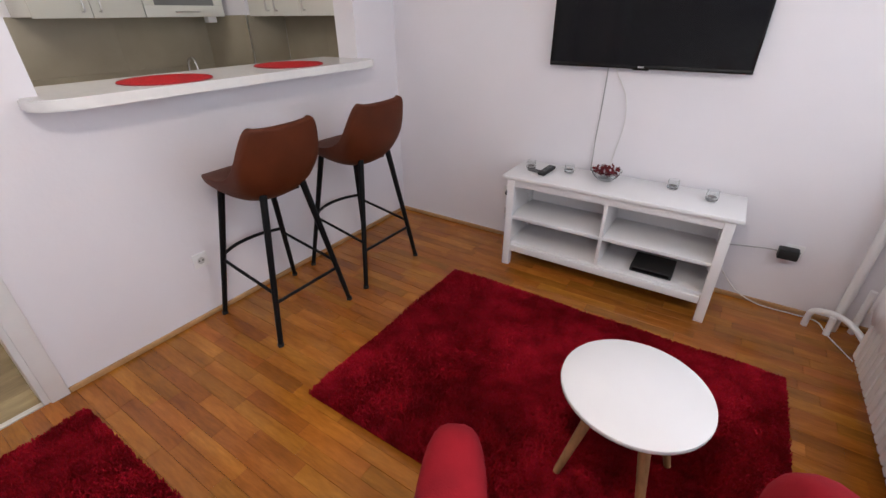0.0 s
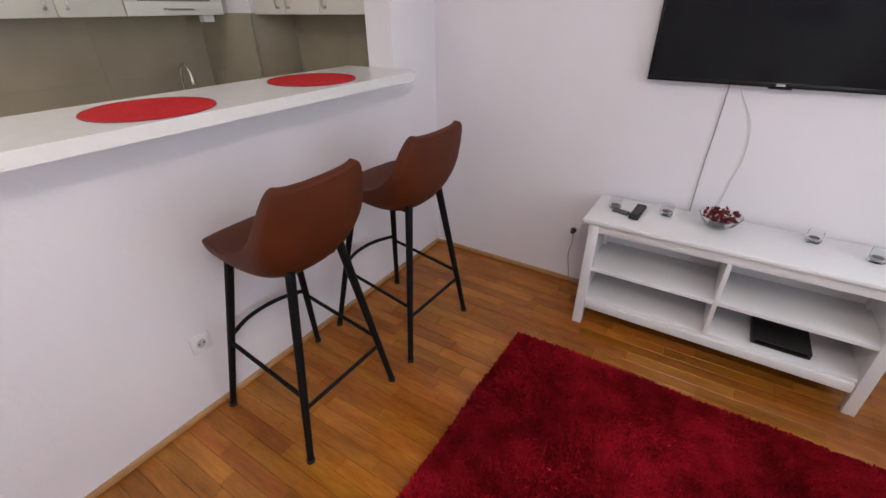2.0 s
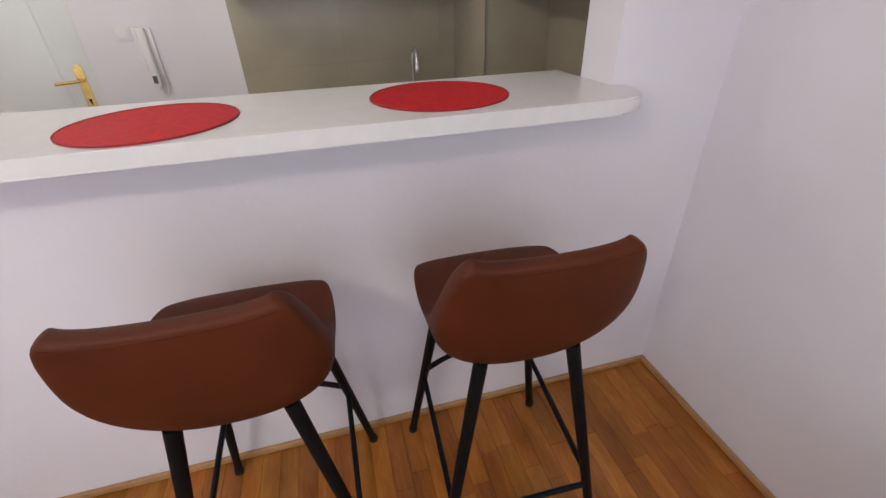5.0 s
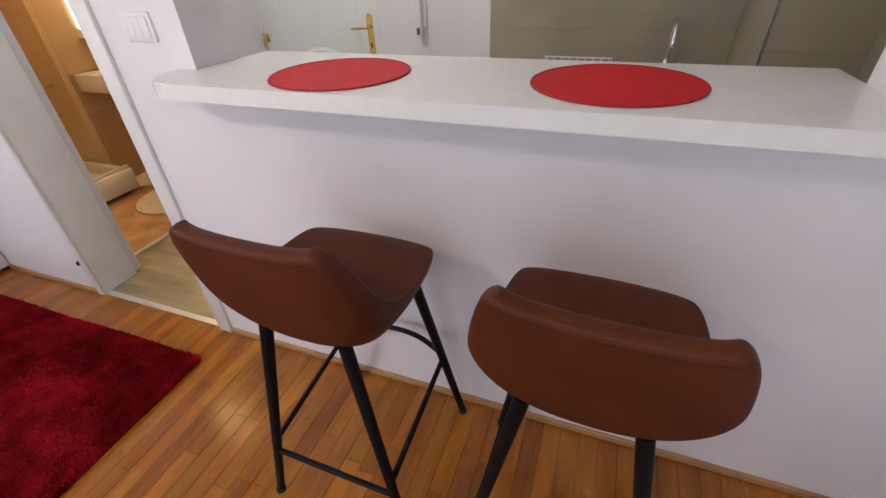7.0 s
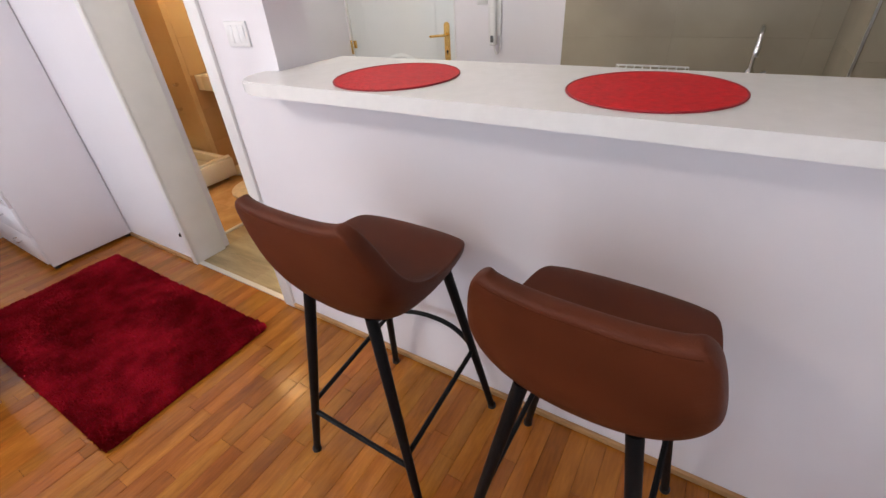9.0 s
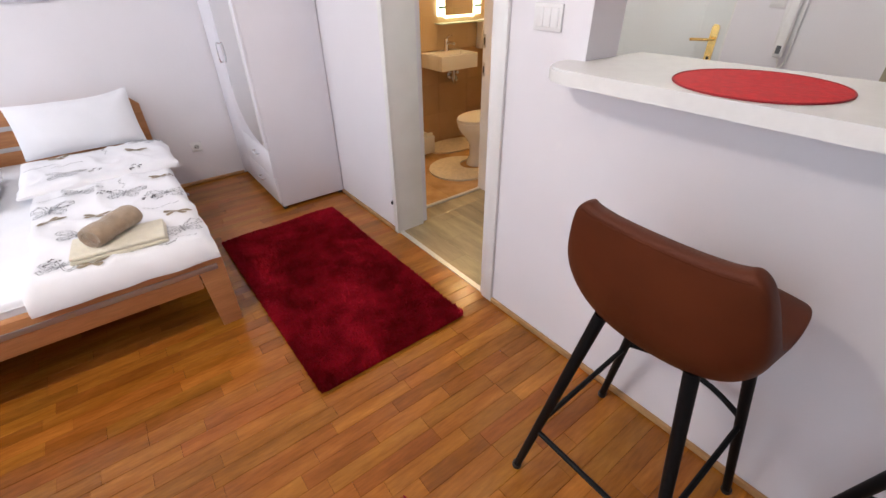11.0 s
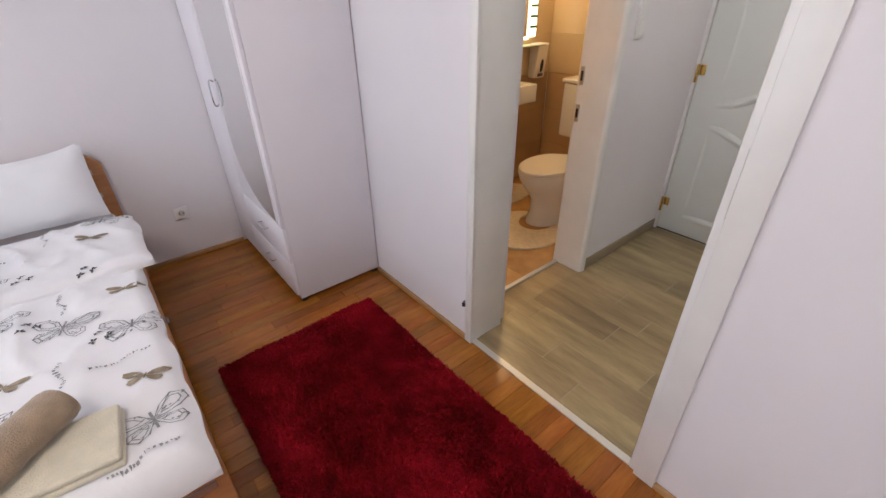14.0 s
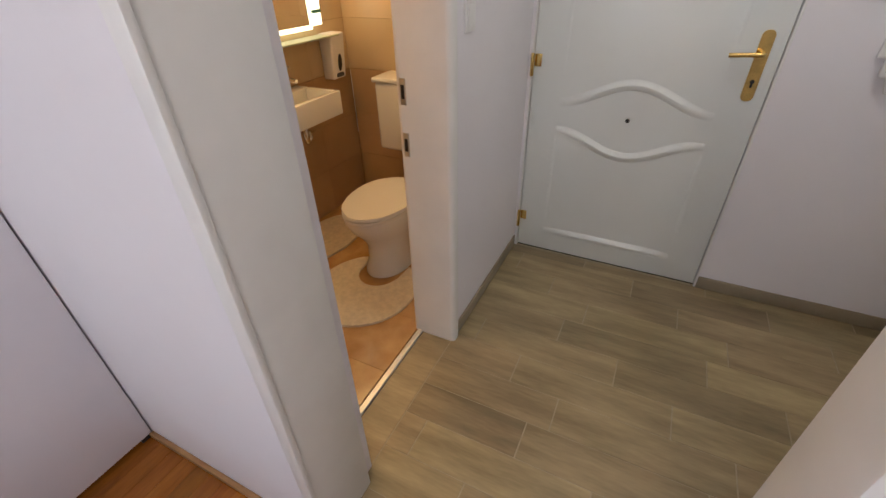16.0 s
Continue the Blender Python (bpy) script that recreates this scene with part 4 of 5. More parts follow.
for a, b in zip(g, g[1:]):
    for k in range(n):
        bm.faces.new((a[k], a[k + 1], b[k + 1], b[k]))
ob = part("sheet", bm, SHEER, cloth)
ob.modifiers.new("thick", "SOLIDIFY").thickness = 0.0025

# ---- wardrobe ----
ward = thing("wardrobe", "tall white wardrobe with a mirror door and two drawers", "wardrobe")
wx0, wx1, wy0, wy1 = -1.822, -1.316, -2.238, -1.318
part("side", B(wx0 + 0.0, wx1 - 0.018, wy1 - 0.018, wy1, 0.022, 2.15, 0.001), WARD, ward)
part("side", B(wx0 + 0.0, wx1 - 0.018, wy0, wy0 + 0.018, 0.022, 2.15, 0.001), WARD, ward)
part("back", B(wx0, wx0 + 0.006, wy0 + 0.018, wy1 - 0.018, 0.03, 2.15), WARD, ward)
part("top", B(wx0, wx1 - 0.018, wy0 + 0.018, wy1 - 0.018, 2.13, 2.15), WARD, ward)
part("plinth", B(wx1 - 0.05, wx1 - 0.03, wy0 + 0.018, wy1 - 0.018, 0.0, 0.05), WARD, ward)
for y in (wy0 + 0.02, wy1 - 0.03):
    for x in (wx0 + 0.01, wx1 - 0.05):
        part("foot", B(x, x + 0.028, y, y + 0.028, 0.0, 0.022, 0.003), RUBBER, ward, "black plastic foot")
ym = -1.930
part("door", B(wx1 - 0.017, wx1, wy0 + 0.002, ym - 0.0015, 0.052, 2.148, 0.002), WARD, ward)
md = part("door", B(wx1 - 0.017, wx1, ym + 0.0015, wy1 - 0.001, 0.455, 2.148, 0.002), WARD, ward)
ml, mr, mz = -1.845, -1.372, 0.480   # the mirror's edges and its lower tip
mp = [(mr, mz), (mr, 2.12), (ml, 2.12)]
mp += [(ml + (mr - 0.02 - ml) * (1 - math.cos(radians(9 * k))), 0.80 - (0.80 - mz) * math.sin(radians(9 * k))) for k in range(10)] + [(mr - 0.02, mz)]
bm = bmesh.new()
vs = [bm.verts.new((wx1 + 0.0035, y, z)) for y, z in mp]
vb = [bm.verts.new((wx1 + 0.0002, y, z)) for y, z in mp]
bm.faces.new(vs)
bm.faces.new(vb[::-1])
for k in range(len(mp)):
    j = (k + 1) % len(mp)
    bm.faces.new((vs[k], vs[j], vb[j], vb[k]))
part("mirror", bm, MIRROR, md, "mirror glass", smooth=False)
part("mirror_edge", B(wx1, wx1 + 0.0045, mr + 0.001, mr + 0.012, mz - 0.01, 2.13, 0.001), LACQ, md)


def small_handle(parent, p, q):
    bm = bmesh.new()
    p, q, o = Vector(p), Vector(q), Vector((0.024, 0, 0))
    tube(bm, smooth_pts([p, p + o, q + o, q], 5), 0.0045, 8)
    part("handle", bm, CHROME, parent, "chrome bow handle")


small_handle(md, (wx1 - 0.001, -1.888, 0.965), (wx1 - 0.001, -1.888, 1.075))
for z0, z1 in ((0.052, 0.250), (0.253, 0.452)):
    d = part("drawer", B(wx1 - 0.017, wx1, ym + 0.0015, wy1 - 0.001, z0, z1, 0.002), WARD, ward)
    zc = (z0 + z1) / 2 + 0.020
    small_handle(d, (wx1 - 0.001, -1.655, zc), (wx1 - 0.001, -1.560, zc))

# ---- bed ----
X0, X1, Y0, Y1 = -0.735, 0.955, -2.235, -0.268
bed = thing("double_bed", "beech double bed frame with aluminium inlays", "bed")
for x, s in ((X0, 1), (X1, -1)):
    for y in (Y1 - 0.06, Y0 + 0.03):
        bm = bmesh.new()
        a, b = sorted((x, x + s * 0.115))
        box(bm, a, b, y, y + 0.055, 0.0, 0.40, 0.004)
        for v in bm.verts:
            if v.co.z < 0.1 and abs(v.co.x - x) > 0.06:
                v.co.x -= s * 0.022
        part("leg", bm, BEECH, bed)
fr = part("foot_rail", B(X0 + 0.113, X1 - 0.113, Y1 - 0.045, Y1 - 0.004, 0.245, 0.395, 0.004), BEECH, bed)
part("inlay", B(X0 + 0.03, X1 - 0.03, Y1 - 0.006, Y1 + 0.0015, 0.330, 0.356, 0.001), SILVER, fr, "aluminium inlay strip")
for x in (X0 + 0.004, X1 - 0.034):
    part("side_rail", B(x, x + 0.03, Y0 + 0.08, Y1 - 0.062, 0.235, 0.395, 0.004), BEECH, bed)
bm = bmesh.new()
hb = []
for k in range(31):
    u = -1 + 2 * k / 30
    xx = (X0 + X1) / 2 + u * (X1 - X0) / 2
    hb.append((xx, 0.775 - 0.02 * u * u - (0.055 * max(0, (abs(u) - 0.93) / 0.07) ** 2)))
fv = [bm.verts.new((x, Y0 + 0.036, z)) for x, z in hb] + [bm.verts.new((X1, Y0 + 0.036, 0.22)), bm.verts.new((X0, Y0 + 0.036, 0.22))]
bv = [bm.verts.new((v.co.x, Y0 + 0.002, v.co.z)) for v in fv]
bm.faces.new(fv)
bm.faces.new(bv[::-1])
for k in range(len(fv)):
    j = (k + 1) % len(fv)
    bm.faces.new((fv[k], fv[j], bv[j], bv[k]))
bmesh.ops.bevel(bm, geom=[e for e in bm.edges if e.calc_face_angle(0) > 0.8], offset=0.006, segments=2, affect="EDGES")
head = part("headboard", bm, BEECH, bed)
for z in (0.535, 0.665):
    part("inlay", B(X0 + 0.05, X1 - 0.05, Y0 + 0.035, Y0 + 0.0395, z - 0.014, z + 0.014, 0.001), SILVER, head, "aluminium inlay strip")
bm = B(X0 + 0.036, X1 - 0.036, Y0 + 0.042, Y1 - 0.048, 0.25, 0.27)
part("slat_base", bm, OAKLEG, bed)
mat = thing("mattress", "white sheeted mattress on the bed", "mattress")
part("ticking", box(bmesh.new(), X0 + 0.04, X1 - 0.04, Y0 + 0.045, Y1 - 0.050, 0.272, 0.445, 0.03, 4), LINEN, mat)
for z in (0.298, 0.420):
    part("piping", tube(bmesh.new(), [(x, y, z) for x, y in round_rect(X0 + 0.040, X1 - 0.040, Y0 + 0.045, Y1 - 0.050, 0.03)], 0.004, 6, True), LINEN, mat)


def soft(x, y, seed):
    fold = 1 - abs(noise.noise(Vector((x * 5 + 2 * y, y * 3 - x + seed, 7))))
    return 0.012 * noise.noise(Vector((x * 4 + seed, y * 4, 0))) + 0.005 * noise.noise(Vector((x * 13, y * 11 + seed, 3))) + 0.013 * fold ** 7


def cover_sheet(name, label, category, x0, x1, y0, y1, zt, thick, mat, seed, droop=0.0):
    """A soft slab with rounded edges and gentle creases; returns the thing and its top height."""
    t = thing(name, label, category)
    nx, ny = 44, 56
    bm = bmesh.new()

    def fall(y):
        return droop * min(1.0, max(0.0, (y - y1 + 0.075) / 0.075)) ** 1.6

    def height(x, y):
        d = min(x - x0, x1 - x, y - y0, y1 - y)
        edge = max(0.0, 1 - d / 0.05)
        return zt + soft(x, y, seed) - 0.62 * thick * edge ** 2 - fall(y)

    topv, lowv = [], []
    for i in range(nx + 1):
        ra, rb = [], []
        for j in range(ny + 1):
            x, y = x0 + (x1 - x0) * i / nx, y0 + (y1 - y0) * j / ny
            w = 0.014 * noise.noise(Vector((x * 8, y * 8, seed)))
            ra.append(bm.verts.new((x + (w if i in (0, nx) else 0), y + (w if j in (0, ny) else 0), height(x, y))))
            rb.append(bm.verts.new((x + (w if i in (0, nx) else 0), y + (w if j in (0, ny) else 0), zt - thick - fall(y))))
        topv.append(ra)
        lowv.append(rb)
    for i in range(nx):
        for j in range(ny):
            bm.faces.new((topv[i][j], topv[i + 1][j], topv[i + 1][j + 1], topv[i][j + 1]))
            bm.faces.new((lowv[i][j], lowv[i][j + 1], lowv[i + 1][j + 1], lowv[i + 1][j]))
    for j in range(ny):
        bm.faces.new((topv[0][j], topv[0][j + 1], lowv[0][j + 1], lowv[0][j]))
        bm.faces.new((topv[nx][j + 1], topv[nx][j], lowv[nx][j], lowv[nx][j + 1]))
    for i in range(nx):
        bm.faces.new((topv[i + 1][0], topv[i][0], lowv[i][0], lowv[i + 1][0]))
        bm.faces.new((topv[i][ny], topv[i + 1][ny], lowv[i + 1][ny], lowv[i][ny]))
    part("fabric", bm, mat, t)
    return t, height


def print_mesh(parent, polys, mat, at, turn, size, height, label):
    """Flat printed shapes laid on the cover just above its surface."""
    bm = bmesh.new()
    c, s = math.cos(turn) * size, math.sin(turn) * size
    for poly in polys:
        vs = []
        for u, v in poly:
            x, y = at[0] + c * u - s * v, at[1] + s * u + c * v
            vs.append(bm.verts.new((x, y, height(x, y) + 0.0032)))
        bm.faces.new(vs)
    bmesh.ops.triangulate(bm, faces=bm.faces)
    ob = link("print", bm, mat)
    ob.parent = parent
    ob["label"] = label


def wing(sx, up):
    if up:
        return [(0.0, 0.05), (sx * 0.25, 0.42), (sx * 0.62, 0.62), (sx * 0.95, 0.58), (sx * 0.98, 0.34), (sx * 0.72, 0.10), (sx * 0.3, 0.0)]
    return [(0.0, 0.0), (sx * 0.35, -0.04), (sx * 0.68, -0.10), (sx * 0.74, -0.34), (sx * 0.52, -0.56), (sx * 0.26, -0.44), (sx * 0.06, -0.16)]


def hollow(poly, w):
    """Strips along the outline of a polygon."""
    cx, cy = sum(p[0] for p in poly) / len(poly), sum(p[1] for p in poly) / len(poly)
    inner = [(cx + (x - cx) * (1 - w), cy + (y - cy) * (1 - w)) for x, y in poly]
    n = len(poly)
    return [[poly[k], poly[(k + 1) % n], inner[(k + 1) % n], inner[k]] for k in range(n)]


def printed(parent, height, spots, seed):
    """Printed motifs: x, y, kind (T taupe, S sketched, K tiny black, H handwriting), turn in degrees."""
    r = random.Random(seed)
    for x, y, kind, deg in spots:
        p, turn = (x, y), radians(deg)
        if kind == "T":
            polys = [wing(1, True), wing(-1, True), wing(1, False), wing(-1, False), [(-0.03, 0.3), (0.03, 0.3), (0.03, -0.3), (-0.03, -0.3)]]
            print_mesh(parent, [[(u, v * 0.72) for u, v in q] for q in polys], TAUPE, p, turn, 0.064, height, "taupe butterfly print")
        elif kind == "S":
            polys = []
            for w in (wing(1, True), wing(-1, True), wing(1, False), wing(-1, False)):
                cx, cy = sum(q[0] for q in w) / len(w), sum(q[1] for q in w) / len(w)
                polys += hollow(w, 0.09)
                polys += hollow([(cx + (u - cx) * 0.62, cy + (v - cy) * 0.62) for u, v in w], 0.13)
                polys += [[(0.0, 0.0), (u * 0.98, v * 0.98), (u * 0.98 + 0.03, v * 0.98 - 0.02)] for u, v in w[1:6]]
                for k in range(7):
                    f, u = r.uniform(0.35, 0.95), r.choice(w)
                    q = (cx + (u[0] - cx) * f, cy + (u[1] - cy) * f)
                    polys.append([q, (q[0] + 0.07, q[1] + 0.02), (q[0] + 0.06, q[1] + 0.06), (q[0] - 0.01, q[1] + 0.04)])
            polys.append([(-0.035, 0.35), (0.035, 0.35), (0.035, -0.35), (-0.035, -0.35)])
            print_mesh(parent, polys, INK, p, turn, 0.098, height, "grey sketched butterfly print")
        elif kind == "K":
            for u, v in ((-0.02, 0.012), (0.022, 0.018), (0.006, -0.02)):
                print_mesh(parent, [wing(1, True), wing(-1, True), wing(1, False), wing(-1, False)], DARKINK, (x + u, y + v), turn + r.uniform(-0.8, 0.8), 0.014, height, "tiny black butterfly print")
        else:
            polys = []
            u = -0.5
            while u < 0.5:
                l = r.uniform(0.015, 0.05)
                v = 0.05 * math.sin(9 * u) + r.uniform(-0.02, 0.02)
                polys.append([(u, v), (u + l, v + r.uniform(-0.03, 0.03)), (u + l, v + r.uniform(0.03, 0.10)), (u, v + r.uniform(0.02, 0.07))])
                u += l + r.uniform(0.006, 0.05)
            print_mesh(parent, polys, INK, p, turn, 0.15, height, "faint handwriting print")


du, hd1 = cover_sheet("duvet", "white duvet printed with taupe and grey butterflies, folded on the bed", "duvet", -0.728, -0.055, -1.58, -0.240, 0.498, 0.048, PRINTBASE, 1, 0.052)
MOTIFS = ((-0.323, -0.826, "T", 150), (-0.644, -0.606, "T", 160), (-0.284, -0.330, "T", 165), (-0.655, -1.158, "T", 165), (-0.251, -0.654, "S", 165),
          (-0.635, -0.430, "S", 190), (-0.278, -1.186, "S", 165), (-0.466, -1.027, "S", 160), (-0.645, -0.904, "S", 170), (-0.185, -0.385, "S", 160),
          (-0.558, -0.907, "K", 20), (-0.382, -1.101, "K", 0), (-0.447, -0.761, "H", 95), (-0.600, -0.752, "H", 10), (-0.600, -0.325, "H", 12),
          (-0.423, -0.400, "H", 92), (-0.150, -1.169, "H", 10), (-0.462, -1.192, "H", 95), (-0.145, -0.90, "T", 30), (-0.155, -0.46, "K", 0), (-0.150, -1.02, "S", 170))
printed(du, hd1, MOTIFS, 11)
du2, hd2 = cover_sheet("duvet", "white duvet printed with butterflies, on the far half", "duvet", 0.150, 0.945, -1.58, -0.300, 0.498, 0.048, PRINTBASE, 5)
printed(du2, hd2, [(x + 0.95, y - 0.10, k, a) for x, y, k, a in MOTIFS], 12)
HEADS = ((0.11, 0.40, "T", 160), (0.22, 0.17, "S", 165), (0.47, 0.38, "S", 150), (0.58, 0.22, "T", 155), (0.36, 0.20, "K", 10), (0.36, 0.42, "H", 95), (0.50, 0.10, "H", 12), (0.62, 0.42, "K", 40))
pf, hp1 = cover_sheet("patterned_pillow", "flat pillow in a butterfly-print case lying on the duvet", "pillow", -0.775, -0.010, -1.87, -1.30, 0.536, 0.044, PRINTBASE, 8)
printed(pf, hp1, ((-0.193, -1.80, "T", 155), (-0.595, -1.637, "T", 160), (-0.225, -1.420, "S", 165), (-0.650, -1.79, "S", 165), (-0.370, -1.415, "K", 15),
                  (-0.560, -1.345, "K", 40), (-0.241, -1.600, "H", 10), (-0.430, -1.77, "H", 95), (-0.110, -1.640, "H", 8)), 21)
pf2, hp2 = cover_sheet("patterned_pillow", "flat pillow in a butterfly-print case on the far half", "pillow", 0.085, 0.84, -1.87, -1.30, 0.536, 0.044, PRINTBASE, 9)
printed(pf2, hp2, [(x + 0.10, y - 1.71, k, a) for x, y, k, a in HEADS], 22)


def pillow(x0, x1, seed, tip):
    t = thing("pillow", "plump plain white pillow leaning against the headboard", "pillow", "plain pillows")
    bm = bmesh.new()
    n, m = 26, 18
    front, back = [], []
    for i in range(n + 1):
        fa, ba = [], []
        for j in range(m + 1):
            u, v = -1 + 2 * i / n, -1 + 2 * j / m
            puff = ((1 - abs(u) ** 2.6) * (1 - abs(v) ** 2.6)) ** 0.55 * 0.068
            pinch = 0.03 * (1 - v * v) * abs(u) ** 3
            x = (x0 + x1) / 2 + (u - math.copysign(pinch, u)) * (x1 - x0) / 2
            h = v * 0.195 * (1 - 0.05 * (1 - u * u))
            corner = 0.035 * max(0, u * tip) ** 3 * max(0, v)
            y = -2.045 - 0.34 * h
            z = 0.655 + h * 0.80 + corner
            wob = 0.010 * noise.noise(Vector((u * 2 + seed, v * 2, 0)))
            fa.append(bm.verts.new((x, y + puff + wob, z + 0.35 * puff)))
            ba.append(bm.verts.new((x, y - puff * 0.8 + wob, z - 0.2 * puff)))
        front.append(fa)
        back.append(ba)
    for i in range(n):
        for j in range(m):
            bm.faces.new((front[i][j], front[i + 1][j], front[i + 1][j + 1], front[i][j + 1]))
            bm.faces.new((back[i][j], back[i][j + 1], back[i + 1][j + 1], back[i + 1][j]))
    bmesh.ops.remove_doubles(bm, verts=bm.verts, dist=0.0015)
    part("case", bm, LINEN, t)


pillow(-0.69, -0.02, 2, -1)
pillow(0.16, 0.86, 7, 1)

# folded towel with a rolled towel on it
tw = thing("folded_towel", "cream terry towel folded flat on the duvet", "towel", at=(-0.400, -0.430, 0.498), rz=-5)
for k in range(2):
    part("layer", box(bmesh.new(), -0.175 + 0.004 * k, 0.175 - 0.003 * k, -0.095, 0.095 - 0.004 * k, 0.003 + 0.0175 * k, 0.0215 + 0.0175 * k, 0.008, 3), TOWELC, tw)
rl = thing("rolled_towel", "brown terry towel rolled up on the cream towel", "towel", at=(-0.392, -0.478, 0.532), rz=43)
bm = bmesh.new()
rings = []
for i in range(15):
    xx = -0.115 + 0.23 * i / 14
    ring = []
    sq = 1 - 0.10 * math.exp(-((xx - 0.02) / 0.02) ** 2) - (0.10 if i in (0, 14) else 0)
    for k in range(28):
        a = 2 * math.pi * k / 28
        rr = 0.051 * sq * (1 + 0.05 * noise.noise(Vector((xx * 14, math.cos(a) * 1.5, math.sin(a) * 1.5))))
        ring.append(bm.verts.new((xx, rr * 1.12 * math.cos(a), 0.045 + rr * 0.90 * math.sin(a))))
    rings.append(ring)
for a, b in zip(rings, rings[1:]):
    for k in range(28):
        bm.faces.new((a[k], a[(k + 1) % 28], b[(k + 1) % 28], b[k]))
bm.faces.new(rings[0][::-1])
bm.faces.new(rings[-1])
part("roll", bm, TOWELB, rl)
for s in (-1, 1):
    pts = [(s * 0.1145, (0.005 + 0.037 * k / 60) * math.cos(k * 0.31), 0.045 + (0.005 + 0.034 * k / 60) * math.sin(k * 0.31)) for k in range(61)]
    part("spiral_edge", tube(bmesh.new(), pts, 0.0042, 6), TOWELB, rl)

# canvas above the bed
pic = thing("canvas_picture", "lilac and white flower print on a frameless canvas", "picture")
part("canvas", B(-0.485, 0.62, YS, YS + 0.028, 1.356, 1.956, 0.002), CANVAS, pic)
rg = random.Random(9)
yf = YS + 0.0295
for cx, cz, r0, m_, nn in ((-0.05, 1.46, 0.13, PETALW, 5), (-0.33, 1.52, 0.12, PETALW, 5), (0.17, 1.40, 0.10, PETALP, 4), (0.30, 1.62, 0.16, PETALW, 6), (-0.20, 1.74, 0.15, PETALW, 6), (0.45, 1.42, 0.12, PETALP, 4)):
    for k in range(nn):
        a = 2 * math.pi * k / nn + rg.uniform(-0.3, 0.3)
        bm = bmesh.new()
        px, pz = cx + r0 * 0.55 * math.cos(a), cz + r0 * 0.55 * math.sin(a)
        vs = []
        for q in range(14):
            b = 2 * math.pi * q / 14
            u, v = r0 * 0.55 * math.cos(b), r0 * 0.30 * math.sin(b)
            vs.append((min(0.61, max(-0.475, px + u * math.cos(a) - v * math.sin(a))), min(1.95, max(1.362, pz + u * math.sin(a) + v * math.cos(a)))))
        bm.faces.new([bm.verts.new((x, yf + 0.0004 * k, z)) for x, z in vs])
        part("petal", bm, m_, pic, smooth=False)
for cx, cz, rx, rz_, m_ in ((-0.26, 1.405, 0.045, 0.026, PETALY), (-0.10, 1.415, 0.05, 0.018, PETALB), (0.06, 1.40, 0.06, 0.02, PETALB), (0.30, 1.62, 0.03, 0.03, PETALY)):
    bm = bmesh.new()
    bm.faces.new([bm.verts.new((cx + rx * math.cos(2 * math.pi * q / 18), yf + 0.003, cz + rz_ * math.sin(2 * math.pi * q / 18))) for q in range(18)])
    part("petal", bm, m_, pic, smooth=False)

# ---- bathroom ----
wc = thing("toilet", "white ceramic toilet with closed lid", "toilet", at=(-3.14, -1.105, 0))


def egg(f, y, k, n=36):
    a = 2 * math.pi * k / n
    x = (0.285 if math.cos(a) > 0 else 0.24) * math.cos(a)
    return x * f, y * f * math.sin(a)


bm = bmesh.new()
rows = []
for z, f, w, dx in ((0.0, 0.62, 0.122, 0.0), (0.02, 0.61, 0.120, 0.0), (0.08, 0.54, 0.106, -0.01), (0.18, 0.55, 0.108, -0.01), (0.25, 0.68, 0.134, 0.0), (0.31, 0.87, 0.162, 0.0), (0.365, 0.97, 0.175, 0.0), (0.385, 0.96, 0.174, 0.0)):
    rows.append([bm.verts.new((egg(f, 1, k)[0] + dx, w / max(f, 0.01) * egg(f, 1, k)[1], z)) for k in range(36)])
for a, b in zip(rows, rows[1:]):
    for k in range(36):
        bm.faces.new((a[k], a[(k + 1) % 36], b[(k + 1) % 36], b[k]))
bm.faces.new(rows[0][::-1])
bm.faces.new(rows[-1])
part("bowl", bm, CERAM, wc)
for nm, z0, z1, f in (("seat", 0.386, 0.402, 1.0), ("lid", 0.405, 0.423, 0.99)):
    bm = outline(bmesh.new(), [(egg(f, 1, k)[0], 0.178 * egg(f, 1, k)[1]) for k in range(36)], z0, z1)
    bmesh.ops.bevel(bm, geom=[e for e in bm.edges if abs(e.verts[0].co.z - e.verts[1].co.z) < 1e-4], offset=0.006, segments=3, affect="EDGES")
    part(nm, bm, SEATP, wc)
cis = thing("cistern", "white plastic toilet cistern hung on the tiled wall", "cistern")
part("tank", box(bmesh.new(), -3.88, -3.67, -1.475, -1.01, 0.435, 0.846, 0.025, 4), SEATP, cis)
part("lid", box(bmesh.new(), -3.88, -3.66, -1.485, -1.00, 0.844, 0.874, 0.012, 3), SEATP, cis)
part("flush_pipe", tube(bmesh.new(), smooth_pts([(-3.72, -1.16, 0.46), (-3.72, -1.15, 0.40), (-3.64, -1.12, 0.33), (-3.34, -1.105, 0.29)], 5), 0.022, 12), PLASTIC, cis)
part("supply_pipe", tube(bmesh.new(), [(-3.860, -1.78, 0.0), (-3.860, -1.78, 0.86)], 0.006, 8), CHROME, cis)

basin = thing("washbasin", "white rectangular washbasin on the tiled wall", "washbasin")
sx0, sx1, sy0, sy1 = -3.38, -2.965, -1.80, -1.49
bm = bmesh.new()
box(bm, sx0, sx1, sy1 - 0.03, sy1, 0.74, 0.865, 0.006)
box(bm, sx0, sx1, sy0, sy0 + 0.09, 0.74, 0.865, 0.006)
box(bm, sx0, sx0 + 0.03, sy0 + 0.09, sy1 - 0.03, 0.74, 0.865, 0.006)
